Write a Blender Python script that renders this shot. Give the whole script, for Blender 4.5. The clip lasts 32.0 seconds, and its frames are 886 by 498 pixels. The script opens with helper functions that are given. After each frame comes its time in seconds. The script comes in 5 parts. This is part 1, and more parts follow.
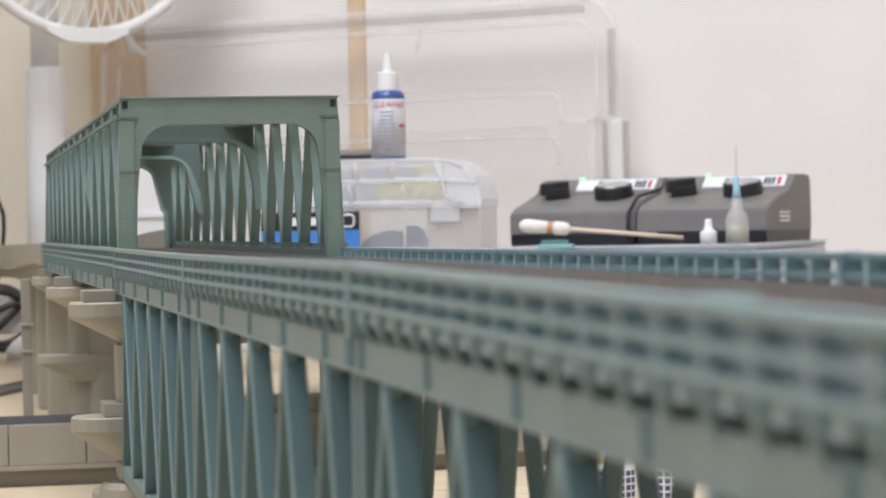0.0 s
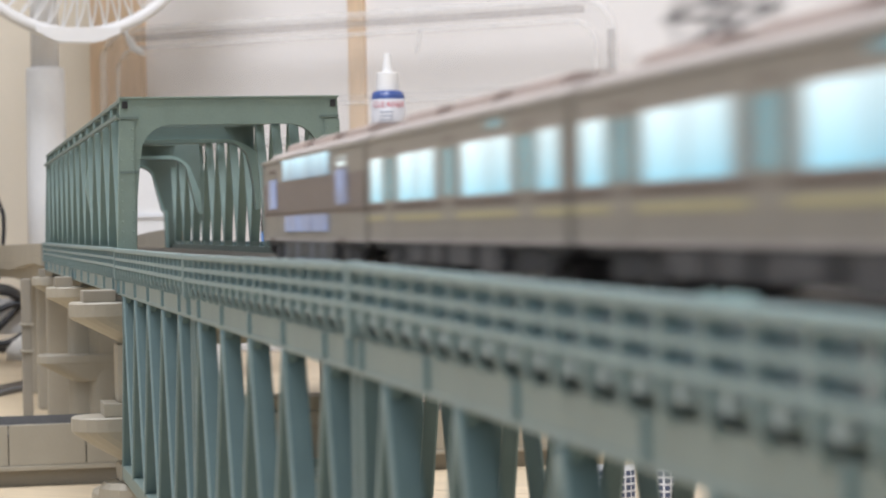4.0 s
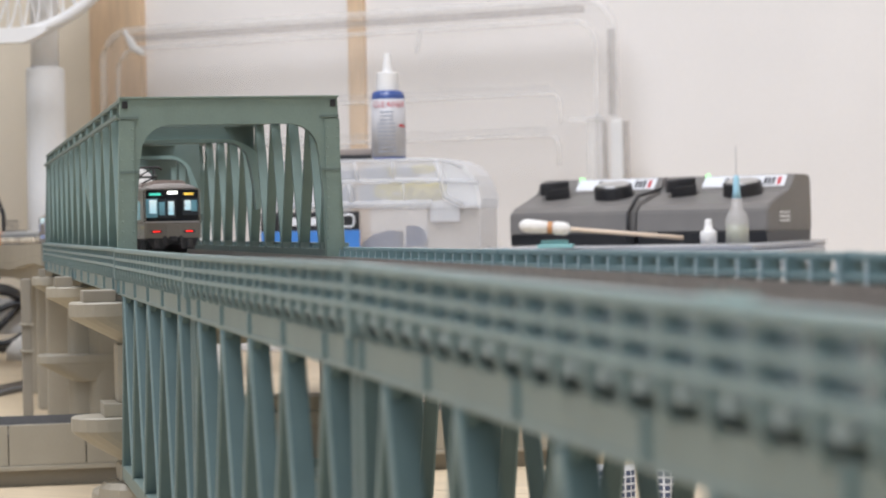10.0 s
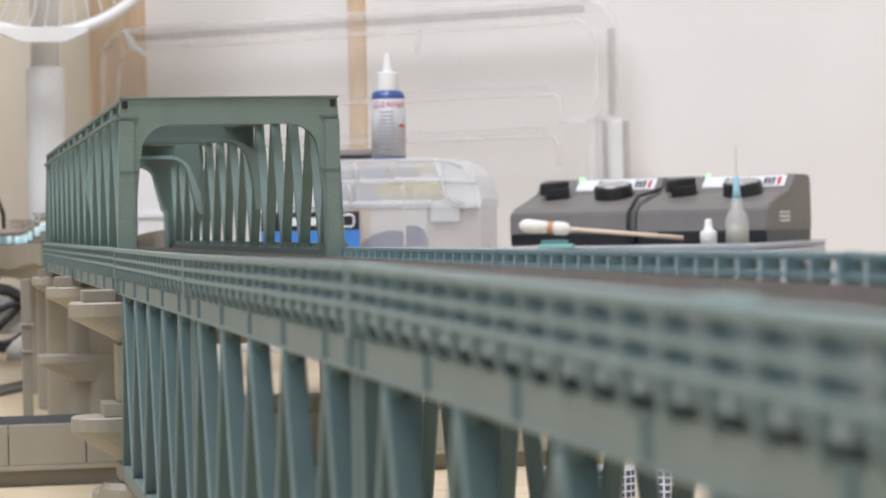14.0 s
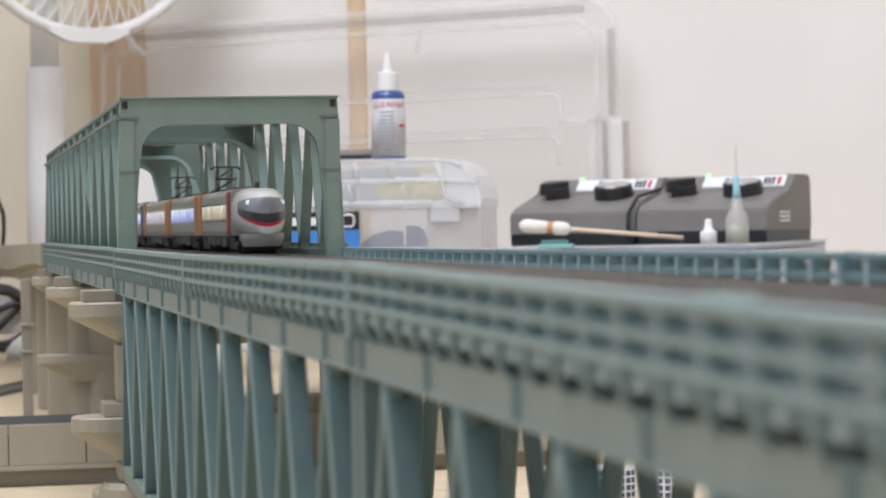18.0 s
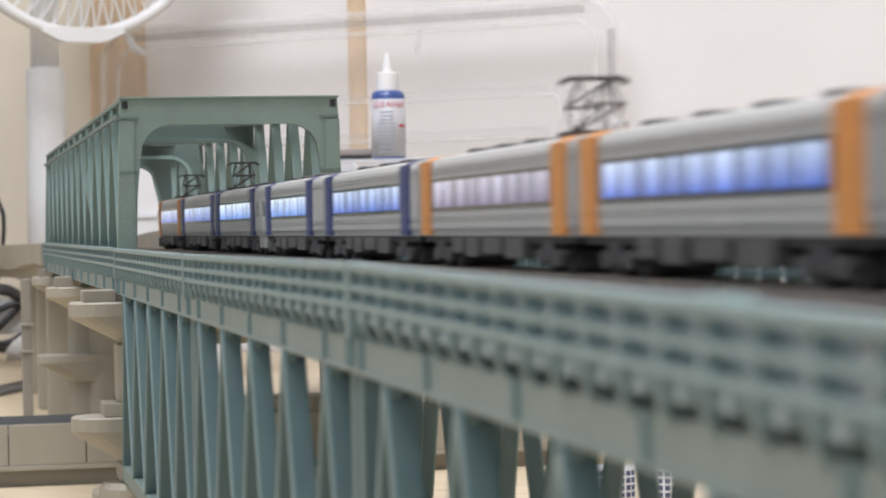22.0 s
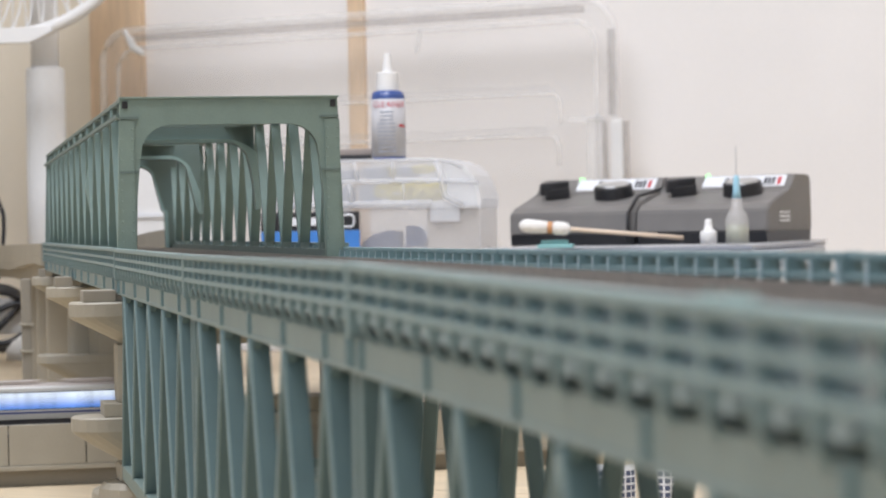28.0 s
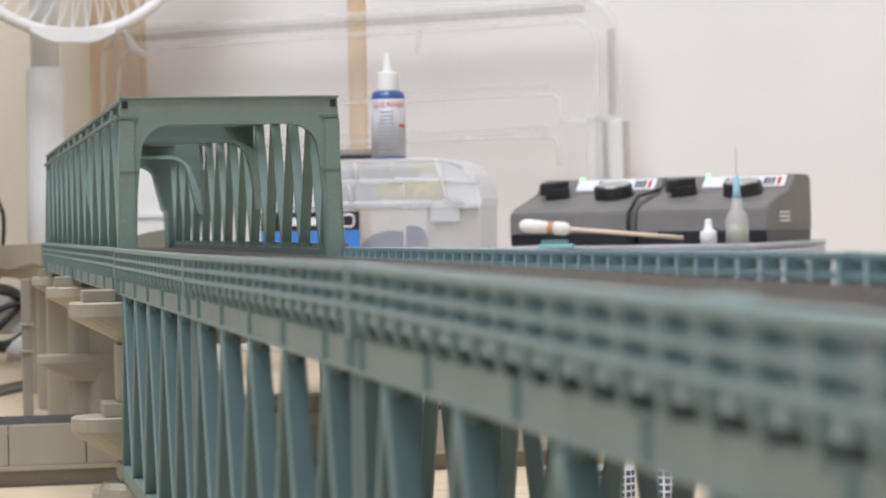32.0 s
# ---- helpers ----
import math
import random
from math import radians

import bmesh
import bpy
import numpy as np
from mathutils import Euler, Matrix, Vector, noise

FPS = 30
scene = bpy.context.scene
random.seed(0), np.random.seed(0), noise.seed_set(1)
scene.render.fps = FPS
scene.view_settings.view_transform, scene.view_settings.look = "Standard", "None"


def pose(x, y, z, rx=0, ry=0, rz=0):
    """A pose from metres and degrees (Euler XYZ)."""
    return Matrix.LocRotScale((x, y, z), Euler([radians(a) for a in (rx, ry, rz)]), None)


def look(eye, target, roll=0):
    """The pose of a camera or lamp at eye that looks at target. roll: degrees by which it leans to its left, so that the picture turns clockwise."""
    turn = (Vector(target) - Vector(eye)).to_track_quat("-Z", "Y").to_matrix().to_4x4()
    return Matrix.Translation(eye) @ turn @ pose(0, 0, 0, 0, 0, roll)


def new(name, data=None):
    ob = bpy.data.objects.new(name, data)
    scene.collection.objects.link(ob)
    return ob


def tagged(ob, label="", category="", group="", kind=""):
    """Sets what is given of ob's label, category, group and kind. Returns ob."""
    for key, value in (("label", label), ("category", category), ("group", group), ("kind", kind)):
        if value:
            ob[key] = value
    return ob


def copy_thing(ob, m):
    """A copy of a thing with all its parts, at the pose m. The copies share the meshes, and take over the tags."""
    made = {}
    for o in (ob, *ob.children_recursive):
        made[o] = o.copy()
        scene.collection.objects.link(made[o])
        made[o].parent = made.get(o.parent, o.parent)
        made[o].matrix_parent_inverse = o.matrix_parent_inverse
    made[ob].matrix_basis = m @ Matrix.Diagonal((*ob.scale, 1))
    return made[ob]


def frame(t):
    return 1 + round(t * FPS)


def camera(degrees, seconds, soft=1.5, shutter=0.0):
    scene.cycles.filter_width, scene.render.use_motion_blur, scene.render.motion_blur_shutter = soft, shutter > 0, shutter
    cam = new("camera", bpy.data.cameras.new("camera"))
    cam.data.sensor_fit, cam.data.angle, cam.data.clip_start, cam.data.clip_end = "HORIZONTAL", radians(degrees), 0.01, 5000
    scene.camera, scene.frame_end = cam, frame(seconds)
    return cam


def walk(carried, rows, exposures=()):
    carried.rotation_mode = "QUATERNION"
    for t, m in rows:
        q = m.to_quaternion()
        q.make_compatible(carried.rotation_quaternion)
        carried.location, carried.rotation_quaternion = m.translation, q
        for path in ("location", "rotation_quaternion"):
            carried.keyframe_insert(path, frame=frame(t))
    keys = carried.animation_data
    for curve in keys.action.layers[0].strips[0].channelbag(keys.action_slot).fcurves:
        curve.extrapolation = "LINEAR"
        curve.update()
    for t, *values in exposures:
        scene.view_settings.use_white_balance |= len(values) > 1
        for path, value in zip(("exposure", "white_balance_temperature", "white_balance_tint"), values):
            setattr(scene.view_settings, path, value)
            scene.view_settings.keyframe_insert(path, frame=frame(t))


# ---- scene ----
# camera: stands still beside the bridge
cam = camera(20.516, 32.0, soft=1.9, shutter=1.0)
EYE = Vector((-0.09836, -0.84225, 0.00803))
AIM = look(EYE, EYE + Vector((0.200584, 0.979629, -0.009626)), -1.16)
cam.data.dof.use_dof = True
cam.data.dof.focus_distance = 0.86
cam.data.dof.aperture_fstop = 50.0
walk(cam, [(0.0, AIM), (32.0, AIM)], exposures=[(0.0, 0.0), (2.4, 0.0), (5.5, 0.12), (9.0, 0.10), (10.0, 0.0), (20.0, 0.0), (21.0, 0.02), (22.5, 0.10), (24.5, 0.15), (26.0, 0.15), (28.0, 0.05), (29.0, 0.0), (32.0, 0.0)])

# ---------- light ----------
world = bpy.data.worlds.new("room_air")
scene.world = world
world.use_nodes = True
world.node_tree.nodes["Background"].inputs[0].default_value = (0.95, 0.98, 1.0, 1)
world.node_tree.nodes["Background"].inputs[1].default_value = 0.05


def area_lamp(name, m, sx, sy, watts, color):
    d = bpy.data.lights.new(name, "AREA")
    d.shape, d.size, d.size_y, d.energy, d.color = "RECTANGLE", sx, sy, watts, color
    ob = new(name, d)
    ob.matrix_world = m
    return ob


area_lamp("ceiling_light_glow", look((-0.58, -0.16, 2.13), (-0.58, -0.16, 0.0)), 1.5, 1.5, 91.0, (0.87, 0.90, 1.0))
# bluish fill on faces towards the camera, from an unseen window assumed behind it
area_lamp("window_fill_light", look((-1.385, -2.285, 1.0), (0.0, -0.2, 0.05)), 1.1, 1.0, 14.0, (0.66, 0.80, 1.0))


# ---------- materials ----------
def mat(name, color, rough=0.5, metal=0.0, scale=300.0, vary=0.08, bump=0.05, fine=6.0, spec=0.5,
        emit=None, strength=0.0, alpha=1.0, trans=0.0, stretch=(1, 1, 1), stain=0.0):
    m = bpy.data.materials.new(name)
    m.use_nodes = True
    nt = m.node_tree
    b = nt.nodes["Principled BSDF"]
    b.inputs["Roughness"].default_value = rough
    b.inputs["Metallic"].default_value = metal
    b.inputs["Specular IOR Level"].default_value = spec
    b.inputs["Alpha"].default_value = alpha
    b.inputs["Transmission Weight"].default_value = trans
    tc = nt.nodes.new("ShaderNodeTexCoord")
    mp = nt.nodes.new("ShaderNodeMapping")
    mp.inputs["Scale"].default_value = stretch
    nt.links.new(tc.outputs["Object"], mp.inputs["Vector"])
    n1 = nt.nodes.new("ShaderNodeTexNoise")
    n1.inputs["Scale"].default_value = scale
    n1.inputs["Detail"].default_value = 4
    n2 = nt.nodes.new("ShaderNodeTexNoise")
    n2.inputs["Scale"].default_value = scale * fine
    n2.inputs["Detail"].default_value = 3
    for n in (n1, n2):
        nt.links.new(mp.outputs[0], n.inputs["Vector"])
    mixn = nt.nodes.new("ShaderNodeMath")
    mixn.operation = "MULTIPLY_ADD"
    mixn.inputs[1].default_value = 0.4
    nt.links.new(n2.outputs["Fac"], mixn.inputs[0])
    nt.links.new(n1.outputs["Fac"], mixn.inputs[2])
    ramp = nt.nodes.new("ShaderNodeValToRGB")
    ramp.color_ramp.elements[0].position = 0.45
    ramp.color_ramp.elements[1].position = 0.95
    lo = [max(0.0, c * (1 - vary - stain)) for c in color]
    hi = [min(1.0, c * (1 + vary)) for c in color]
    ramp.color_ramp.elements[0].color = (*lo, 1)
    ramp.color_ramp.elements[1].color = (*hi, 1)
    nt.links.new(mixn.outputs[0], ramp.inputs[0])
    nt.links.new(ramp.outputs[0], b.inputs["Base Color"])
    rr = nt.nodes.new("ShaderNodeMapRange")
    rr.inputs["To Min"].default_value = max(0.02, rough - 0.08)
    rr.inputs["To Max"].default_value = min(1.0, rough + 0.1)
    nt.links.new(n2.outputs["Fac"], rr.inputs["Value"])
    nt.links.new(rr.outputs[0], b.inputs["Roughness"])
    if bump > 0:
        bp = nt.nodes.new("ShaderNodeBump")
        bp.inputs["Strength"].default_value = bump
        bp.inputs["Distance"].default_value = 0.0005
        nt.links.new(n2.outputs["Fac"], bp.inputs["Height"])
        nt.links.new(bp.outputs[0], b.inputs["Normal"])
    if emit:
        b.inputs["Emission Strength"].default_value = strength
        er = nt.nodes.new("ShaderNodeValToRGB")
        er.color_ramp.elements[0].position = 0.3
        er.color_ramp.elements[1].position = 0.75
        er.color_ramp.elements[0].color = (*[c * 0.35 for c in emit], 1)
        er.color_ramp.elements[1].color = (*emit, 1)
        nt.links.new(n1.outputs["Fac"], er.inputs[0])
        nt.links.new(er.outputs[0], b.inputs["Emission Color"])
    return m


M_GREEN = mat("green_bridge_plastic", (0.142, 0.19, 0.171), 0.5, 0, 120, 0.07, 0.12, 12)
# lighter copies of M_GREEN for the lit front portal and truss bars
M_PORTAL = mat("lit_portal_green_plastic", (0.212, 0.280, 0.238), 0.5, 0, 120, 0.07, 0.12, 12)
M_TRUSS = mat("lit_truss_green_plastic", (0.175, 0.25, 0.226), 0.48, 0, 120, 0.07, 0.12, 12)
M_BAND = mat("pale_green_lit_arch_and_glue", (0.28, 0.39, 0.365), 0.45, 0, 120, 0.06, 0.1, 12)
# same plastic, darkened and blued for the shade under the deck
M_DTRUSS = mat("shaded_deck_truss_plastic", (0.106, 0.165, 0.168), 0.5, 0, 120, 0.08, 0.12, 12)
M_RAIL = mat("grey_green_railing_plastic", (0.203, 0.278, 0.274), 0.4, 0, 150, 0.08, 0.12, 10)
# same plastic as M_RAIL; bluish light on the near faces put into the colour
M_LITPOST = mat("blue_lit_post_plastic", (0.295, 0.415, 0.435), 0.42, 0, 150, 0.07, 0.1, 10)
M_GIRDER = mat("grey_green_girder_plastic", (0.194, 0.240, 0.222), 0.5, 0, 90, 0.06, 0.1, 14)
# bracket tone raised to hold the bluish highlight on the knobs
M_LUG = mat("highlit_bracket_plastic", (0.42, 0.52, 0.55), 0.26, 0, 150, 0.07, 0.1, 10)
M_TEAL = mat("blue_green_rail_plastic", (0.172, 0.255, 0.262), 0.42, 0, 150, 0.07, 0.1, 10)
M_BALLAST = mat("brown_roadbed", (0.135, 0.108, 0.09), 0.85, 0, 500, 0.25, 0.5, 5)
M_SLEEPER = mat("sleeper_plastic", (0.10, 0.075, 0.06), 0.7, 0, 400, 0.15, 0.2)
M_STEEL = mat("rail_steel", (0.45, 0.42, 0.39), 0.35, 0.9, 300, 0.15, 0.1)
M_PIER = mat("beige_pier_plastic", (0.345, 0.31, 0.243), 0.6, 0, 40, 0.07, 0.1, 20)
M_PIERD = mat("grey_beige_plastic", (0.275, 0.245, 0.195), 0.6, 0, 40, 0.07, 0.1, 20)
M_TRACKGREY = mat("grey_track_slab", (0.16, 0.155, 0.15), 0.8, 0, 300, 0.12, 0.3)
M_WALL = mat("cream_wallpaper", (0.86, 0.822, 0.785), 0.85, 0, 6, 0.025, 0.25, 60)
M_DIMWALL = mat("blue_grey_bounce_wall", (0.40, 0.43, 0.47), 0.9, 0, 12, 0.12, 0.2, 8, stretch=(6, 6, 0.2))
M_CEIL = mat("white_ceiling", (0.8, 0.79, 0.76), 0.9, 0, 8, 0.03, 0.1, 40)
M_TANWALL = mat("tan_plaster", (0.77, 0.69, 0.56), 0.9, 0, 8, 0.05, 0.2, 40)
M_POST = mat("pillar_timber", (0.72, 0.53, 0.35), 0.55, 0, 25, 0.12, 0.1, 4, stretch=(6, 6, 0.4))
M_WHITE = mat("white_plastic", (0.80, 0.79, 0.77), 0.35, 0, 40, 0.03, 0.03)
M_BLACK = mat("black_plastic", (0.02, 0.02, 0.022), 0.4, 0, 200, 0.2, 0.1)
M_SILVER = mat("brushed_train_silver", (0.27, 0.242, 0.205), 0.38, 0.1, 160, 0.06, 0.05)
M_ROOF = mat("train_roof_grey", (0.37, 0.325, 0.295), 0.55, 0, 160, 0.08, 0.1)
M_ROOFUNIT = mat("pinkish_grey_roof_unit", (0.40, 0.32, 0.285), 0.5, 0, 160, 0.08, 0.1)
M_UNDER = mat("underframe_dark", (0.055, 0.05, 0.05), 0.6, 0, 400, 0.3, 0.2)


def lit(name, low, mid, top, strength, stripe, z0, z1, floor_=0.42):
    """Window with the lit inside of a car behind it: seats below, the lamps near the ceiling."""
    m = mat(name, [c * 0.25 for c in mid], 0.12, 0, 150, 0.15, 0.0, 5, emit=mid, strength=strength)
    nt = m.node_tree
    ramp = [n for n in nt.nodes if n.type == "VALTORGB"][-1]
    coord = [n for n in nt.nodes if n.type == "TEX_COORD"][0]
    for pos, c in ((0.0, low), (0.35, mid), (0.66, mid), (0.82, top), (1.0, top)):
        e = ramp.color_ramp.elements[0] if pos == 0 else ramp.color_ramp.elements[1] if pos == 1 else ramp.color_ramp.elements.new(pos)
        e.position, e.color = pos, (*c, 1)
    xyz = nt.nodes.new("ShaderNodeSeparateXYZ")
    nt.links.new(coord.outputs["Object"], xyz.inputs[0])
    up = nt.nodes.new("ShaderNodeMapRange")
    up.inputs["From Min"].default_value, up.inputs["From Max"].default_value = z0 * 0.001, z1 * 0.001
    nt.links.new(xyz.outputs[2], up.inputs["Value"])
    nt.links.new(up.outputs[0], ramp.inputs[0])
    # seat backs and fittings break the light up along the car
    along = nt.nodes.new("ShaderNodeMapping")
    along.inputs["Scale"].default_value = (0, 1, 0.12)
    nt.links.new(coord.outputs["Object"], along.inputs["Vector"])
    seats = nt.nodes.new("ShaderNodeTexNoise")
    seats.inputs["Scale"].default_value, seats.inputs["Detail"].default_value = stripe, 2
    nt.links.new(along.outputs[0], seats.inputs["Vector"])
    dim = nt.nodes.new("ShaderNodeMapRange")
    dim.inputs["From Min"].default_value, dim.inputs["From Max"].default_value = 0.36, 0.62
    dim.inputs["To Min"].default_value, dim.inputs["To Max"].default_value = floor_, 1.0
    nt.links.new(seats.outputs["Fac"], dim.inputs["Value"])
    mul = nt.nodes.new("ShaderNodeMath")
    mul.operation = "MULTIPLY"
    mul.inputs[1].default_value = strength
    nt.links.new(dim.outputs[0], mul.inputs[0])
    nt.links.new(mul.outputs[0], nt.nodes["Principled BSDF"].inputs["Emission Strength"])
    return m


M_UNDERBOX = mat("grey_brown_equipment", (0.08, 0.073, 0.07), 0.55, 0, 300, 0.25, 0.2)
M_BRIGHT = mat("pale_metal_trim", (0.52, 0.50, 0.47), 0.35, 0.2, 160, 0.06, 0.0)
M_CABTINT = mat("tinted_cab_glass", (0.07, 0.12, 0.14), 0.1, 0, 90, 0.2, 0.0, 5, emit=(0.16, 0.40, 0.50), strength=0.7)
M_CYAN = lit("cyan_lit_window", (0.26, 0.60, 0.76), (0.34, 0.74, 0.92), (0.85, 0.98, 1.0), 1.0, 45, 11.6, 19.2, 0.66)
M_CYAND = mat("dim_cyan_door_window", (0.16, 0.24, 0.27), 0.15, 0, 90, 0.2, 0.0, 5, emit=(0.20, 0.48, 0.54), strength=0.5)
M_DECKW = lit("bright_upper_deck_window", (0.03, 0.08, 0.16), (0.10, 0.36, 0.75), (0.60, 0.90, 1.0), 0.95, 60, 16.6, 22.2, 0.7)
M_DECKSKIRT = mat("blue_grey_skirt", (0.13, 0.15, 0.18), 0.4, 0, 160, 0.1, 0.05)
M_BLUEW = lit("blue_lit_window", (0.07, 0.15, 0.60), (0.085, 0.20, 0.78), (0.70, 0.82, 1.0), 1.0, 260, 12.0, 17.6)
M_PALEBLUEW = lit("pale_blue_lit_window", (0.12, 0.27, 0.76), (0.18, 0.39, 0.98), (0.85, 0.93, 1.0), 1.15, 260, 12.0, 17.6)
M_MAUVEW = lit("mauve_lit_window", (0.22, 0.20, 0.34), (0.26, 0.25, 0.42), (0.75, 0.74, 0.88), 0.85, 260, 12.0, 17.6)
M_AMBERW = lit("amber_lit_window", (0.36, 0.27, 0.17), (0.50, 0.39, 0.26), (1.0, 0.90, 0.74), 0.85, 190, 12.0, 17.6)
M_DARKW = mat("dark_window_glass", (0.03, 0.04, 0.05), 0.08, 0, 90, 0.2, 0.0)
M_CABGLASS = mat("black_cab_mask", (0.012, 0.014, 0.018), 0.12, 0, 90, 0.2, 0.0, spec=0.25)
M_DOORGLASS = mat("dull_door_glass", (0.11, 0.085, 0.10), 0.12, 0, 90, 0.2, 0.0)
M_MASK = mat("dark_plum_windscreen_mask", (0.055, 0.045, 0.055), 0.12, 0, 90, 0.2, 0.0)
# pale grey holds the cab inside and a bluish reflection painted into the glass
M_CABVIEW = mat("grey_cab_glass_with_reflection", (0.30, 0.30, 0.335), 0.1, 0, 90, 0.3, 0.0, spec=0.9)
M_BELT = mat("brown_belt", (0.12, 0.085, 0.07), 0.45, 0, 100, 0.1, 0.0)
M_DIMBLUE = mat("dim_blue_window", (0.10, 0.13, 0.22), 0.15, 0, 120, 0.2, 0.0, 5, emit=(0.20, 0.33, 0.70), strength=0.55)
M_UMBER = mat("dark_umber_window_zone", (0.17, 0.135, 0.12), 0.4, 0, 100, 0.1, 0.0)
M_CREAM = mat("ochre_belt", (0.40, 0.35, 0.20), 0.45, 0, 100, 0.08, 0.0)
M_LED = mat("white_headlamp", (0.9, 0.9, 0.9), 0.3, 0, 90, 0, 0, emit=(1, 0.97, 0.9), strength=3.2)
M_LAMP = mat("pale_blue_lamp_glass", (0.6, 0.65, 0.75), 0.2, 0, 90, 0, 0, emit=(0.75, 0.85, 1.0), strength=1.6)
M_GREENLED = mat("green_display", (0.05, 0.2, 0.15), 0.3, 0, 90, 0, 0, emit=(0.1, 0.95, 0.75), strength=1.0)
M_ORANGELED = mat("orange_display", (0.2, 0.12, 0.02), 0.3, 0, 90, 0, 0, emit=(1.0, 0.65, 0.1), strength=1.6)
M_REDLED = mat("red_tail_lamp", (0.4, 0.02, 0.02), 0.3, 0, 90, 0, 0, emit=(1.0, 0.02, 0.015), strength=1.7)
M_EXPRESS = mat("express_silver_grey", (0.455, 0.45, 0.43), 0.36, 0.1, 160, 0.05, 0.05)
M_ORANGE = mat("orange_band_paint", (0.64, 0.25, 0.055), 0.4, 0, 100, 0.06, 0.03)
M_NAVY = mat("navy_band_paint", (0.022, 0.038, 0.155), 0.4, 0, 100, 0.06, 0.03)
M_CRIMSON = mat("crimson_band_paint", (0.38, 0.03, 0.06), 0.4, 0, 100, 0.06, 0.03)
M_RED = mat("red_stripe_paint", (0.62, 0.03, 0.05), 0.35, 0, 100, 0.05, 0.0)
M_NOSE = mat("white_nose_paint", (0.70, 0.69, 0.66), 0.2, 0.0, 100, 0.03, 0.0)


def wood_floor():
    m = mat("pale_floor_wood", (0.56, 0.455, 0.31), 0.45, 0, 10, 0.16, 0.15, 4, stretch=(1.0, 14.0, 1.0))
    return m


M_FLOOR = wood_floor()


# ---------- building helpers (millimetres) ----------
def mm(x, y, z, rx=0, ry=0, rz=0):
    return pose(x * 0.001, y * 0.001, z * 0.001, rx, ry, rz)


def box(bm, x0, x1, y0, y1, z0, z1, m=None, bev=0.0):
    vs = [bm.verts.new(Vector((x, y, z)) if m is None else m @ Vector((x, y, z)))
          for x in (x0, x1) for y in (y0, y1) for z in (z0, z1)]
    fs = []
    for q in ((0, 1, 3, 2), (4, 6, 7, 5), (0, 4, 5, 1), (2, 3, 7, 6), (0, 2, 6, 4), (1, 5, 7, 3)):
        fs.append(bm.faces.new([vs[i] for i in q]))
    if bev:
        es = list({e for f in fs for e in f.edges})
        bmesh.ops.bevel(bm, geom=es, offset=bev, segments=2, affect="EDGES", profile=0.7)
    return bm


def bar(bm, a, b, w, d, side=(1, 0, 0)):
    """A straight bar from a to b: w along side, d across it."""
    a, b = Vector(a), Vector(b)
    t = (b - a).normalized()
    s = Vector(side)
    s = (s - t * s.dot(t)).normalized()
    n = t.cross(s)
    ring = [s * (i * w / 2) + n * (j * d / 2) for i, j in ((-1, -1), (1, -1), (1, 1), (-1, 1))]
    va = [bm.verts.new(a + r) for r in ring]
    vb = [bm.verts.new(b + r) for r in ring]
    for i in range(4):
        bm.faces.new((va[i], va[(i + 1) % 4], vb[(i + 1) % 4], vb[i]))
    bm.faces.new(va[::-1])
    bm.faces.new(vb)
    return bm


def rod(bm, pts, r, seg=8, close=False):
    """A round tube along points."""
    pts = [Vector(p) for p in pts]
    n = len(pts)
    rings = []
    rad = r if isinstance(r, (list, tuple)) else [r] * n
    for i, p in enumerate(pts):
        if close:
            t = pts[(i + 1) % n] - pts[i - 1]
        else:
            t = pts[min(i + 1, n - 1)] - pts[max(i - 1, 0)]
        t.normalize()
        ref = Vector((0, 0, 1)) if abs(t.z) < 0.9 else Vector((1, 0, 0))
        u = t.cross(ref).normalized()
        v = t.cross(u)
        rings.append([bm.verts.new(p + (u * math.cos(k * math.tau / seg) + v * math.sin(k * math.tau / seg)) * rad[i])
                      for k in range(seg)])
    for i in range(n if close else n - 1):
        a, b = rings[i], rings[(i + 1) % n]
        for k in range(seg):
            bm.faces.new((a[k], a[(k + 1) % seg], b[(k + 1) % seg], b[k]))
    if not close:
        bm.faces.new(rings[0][::-1])
        bm.faces.new(rings[-1])
    return bm


def lathe(bm, prof, c=(0, 0, 0), seg=24):
    """A turned shape about z: prof is a list of (radius, height)."""
    c = Vector(c)
    rings = []
    for r, z in prof:
        if r < 1e-6:
            rings.append([bm.verts.new(c + Vector((0, 0, z)))])
        else:
            rings.append([bm.verts.new(c + Vector((r * math.cos(k * math.tau / seg), r * math.sin(k * math.tau / seg), z)))
                          for k in range(seg)])
    for a, b in zip(rings, rings[1:]):
        for k in range(seg):
            q = [a[k % len(a)], a[(k + 1) % len(a)], b[(k + 1) % len(b)], b[k % len(b)]]
            q = list(dict.fromkeys(q))
            if len(q) > 2:
                bm.faces.new(q)
    if len(rings[0]) > 1:
        bm.faces.new(rings[0][::-1])
    if len(rings[-1]) > 1:
        bm.faces.new(rings[-1])
    return bm


def prism(bm, poly, a0, a1, axis="y"):
    """A closed outline pushed along an axis: poly in (x, z) for y, (y, z) for x, (x, y) for z."""
    def pt(p, a):
        if axis == "y":
            return Vector((p[0], a, p[1]))
        if axis == "x":
            return Vector((a, p[0], p[1]))
        return Vector((p[0], p[1], a))
    va = [bm.verts.new(pt(p, a0)) for p in poly]
    vb = [bm.verts.new(pt(p, a1)) for p in poly]
    n = len(poly)
    for i in range(n):
        bm.faces.new((va[i], va[(i + 1) % n], vb[(i + 1) % n], vb[i]))
    bm.faces.new(va[::-1])
    bm.faces.new(vb)
    return bm


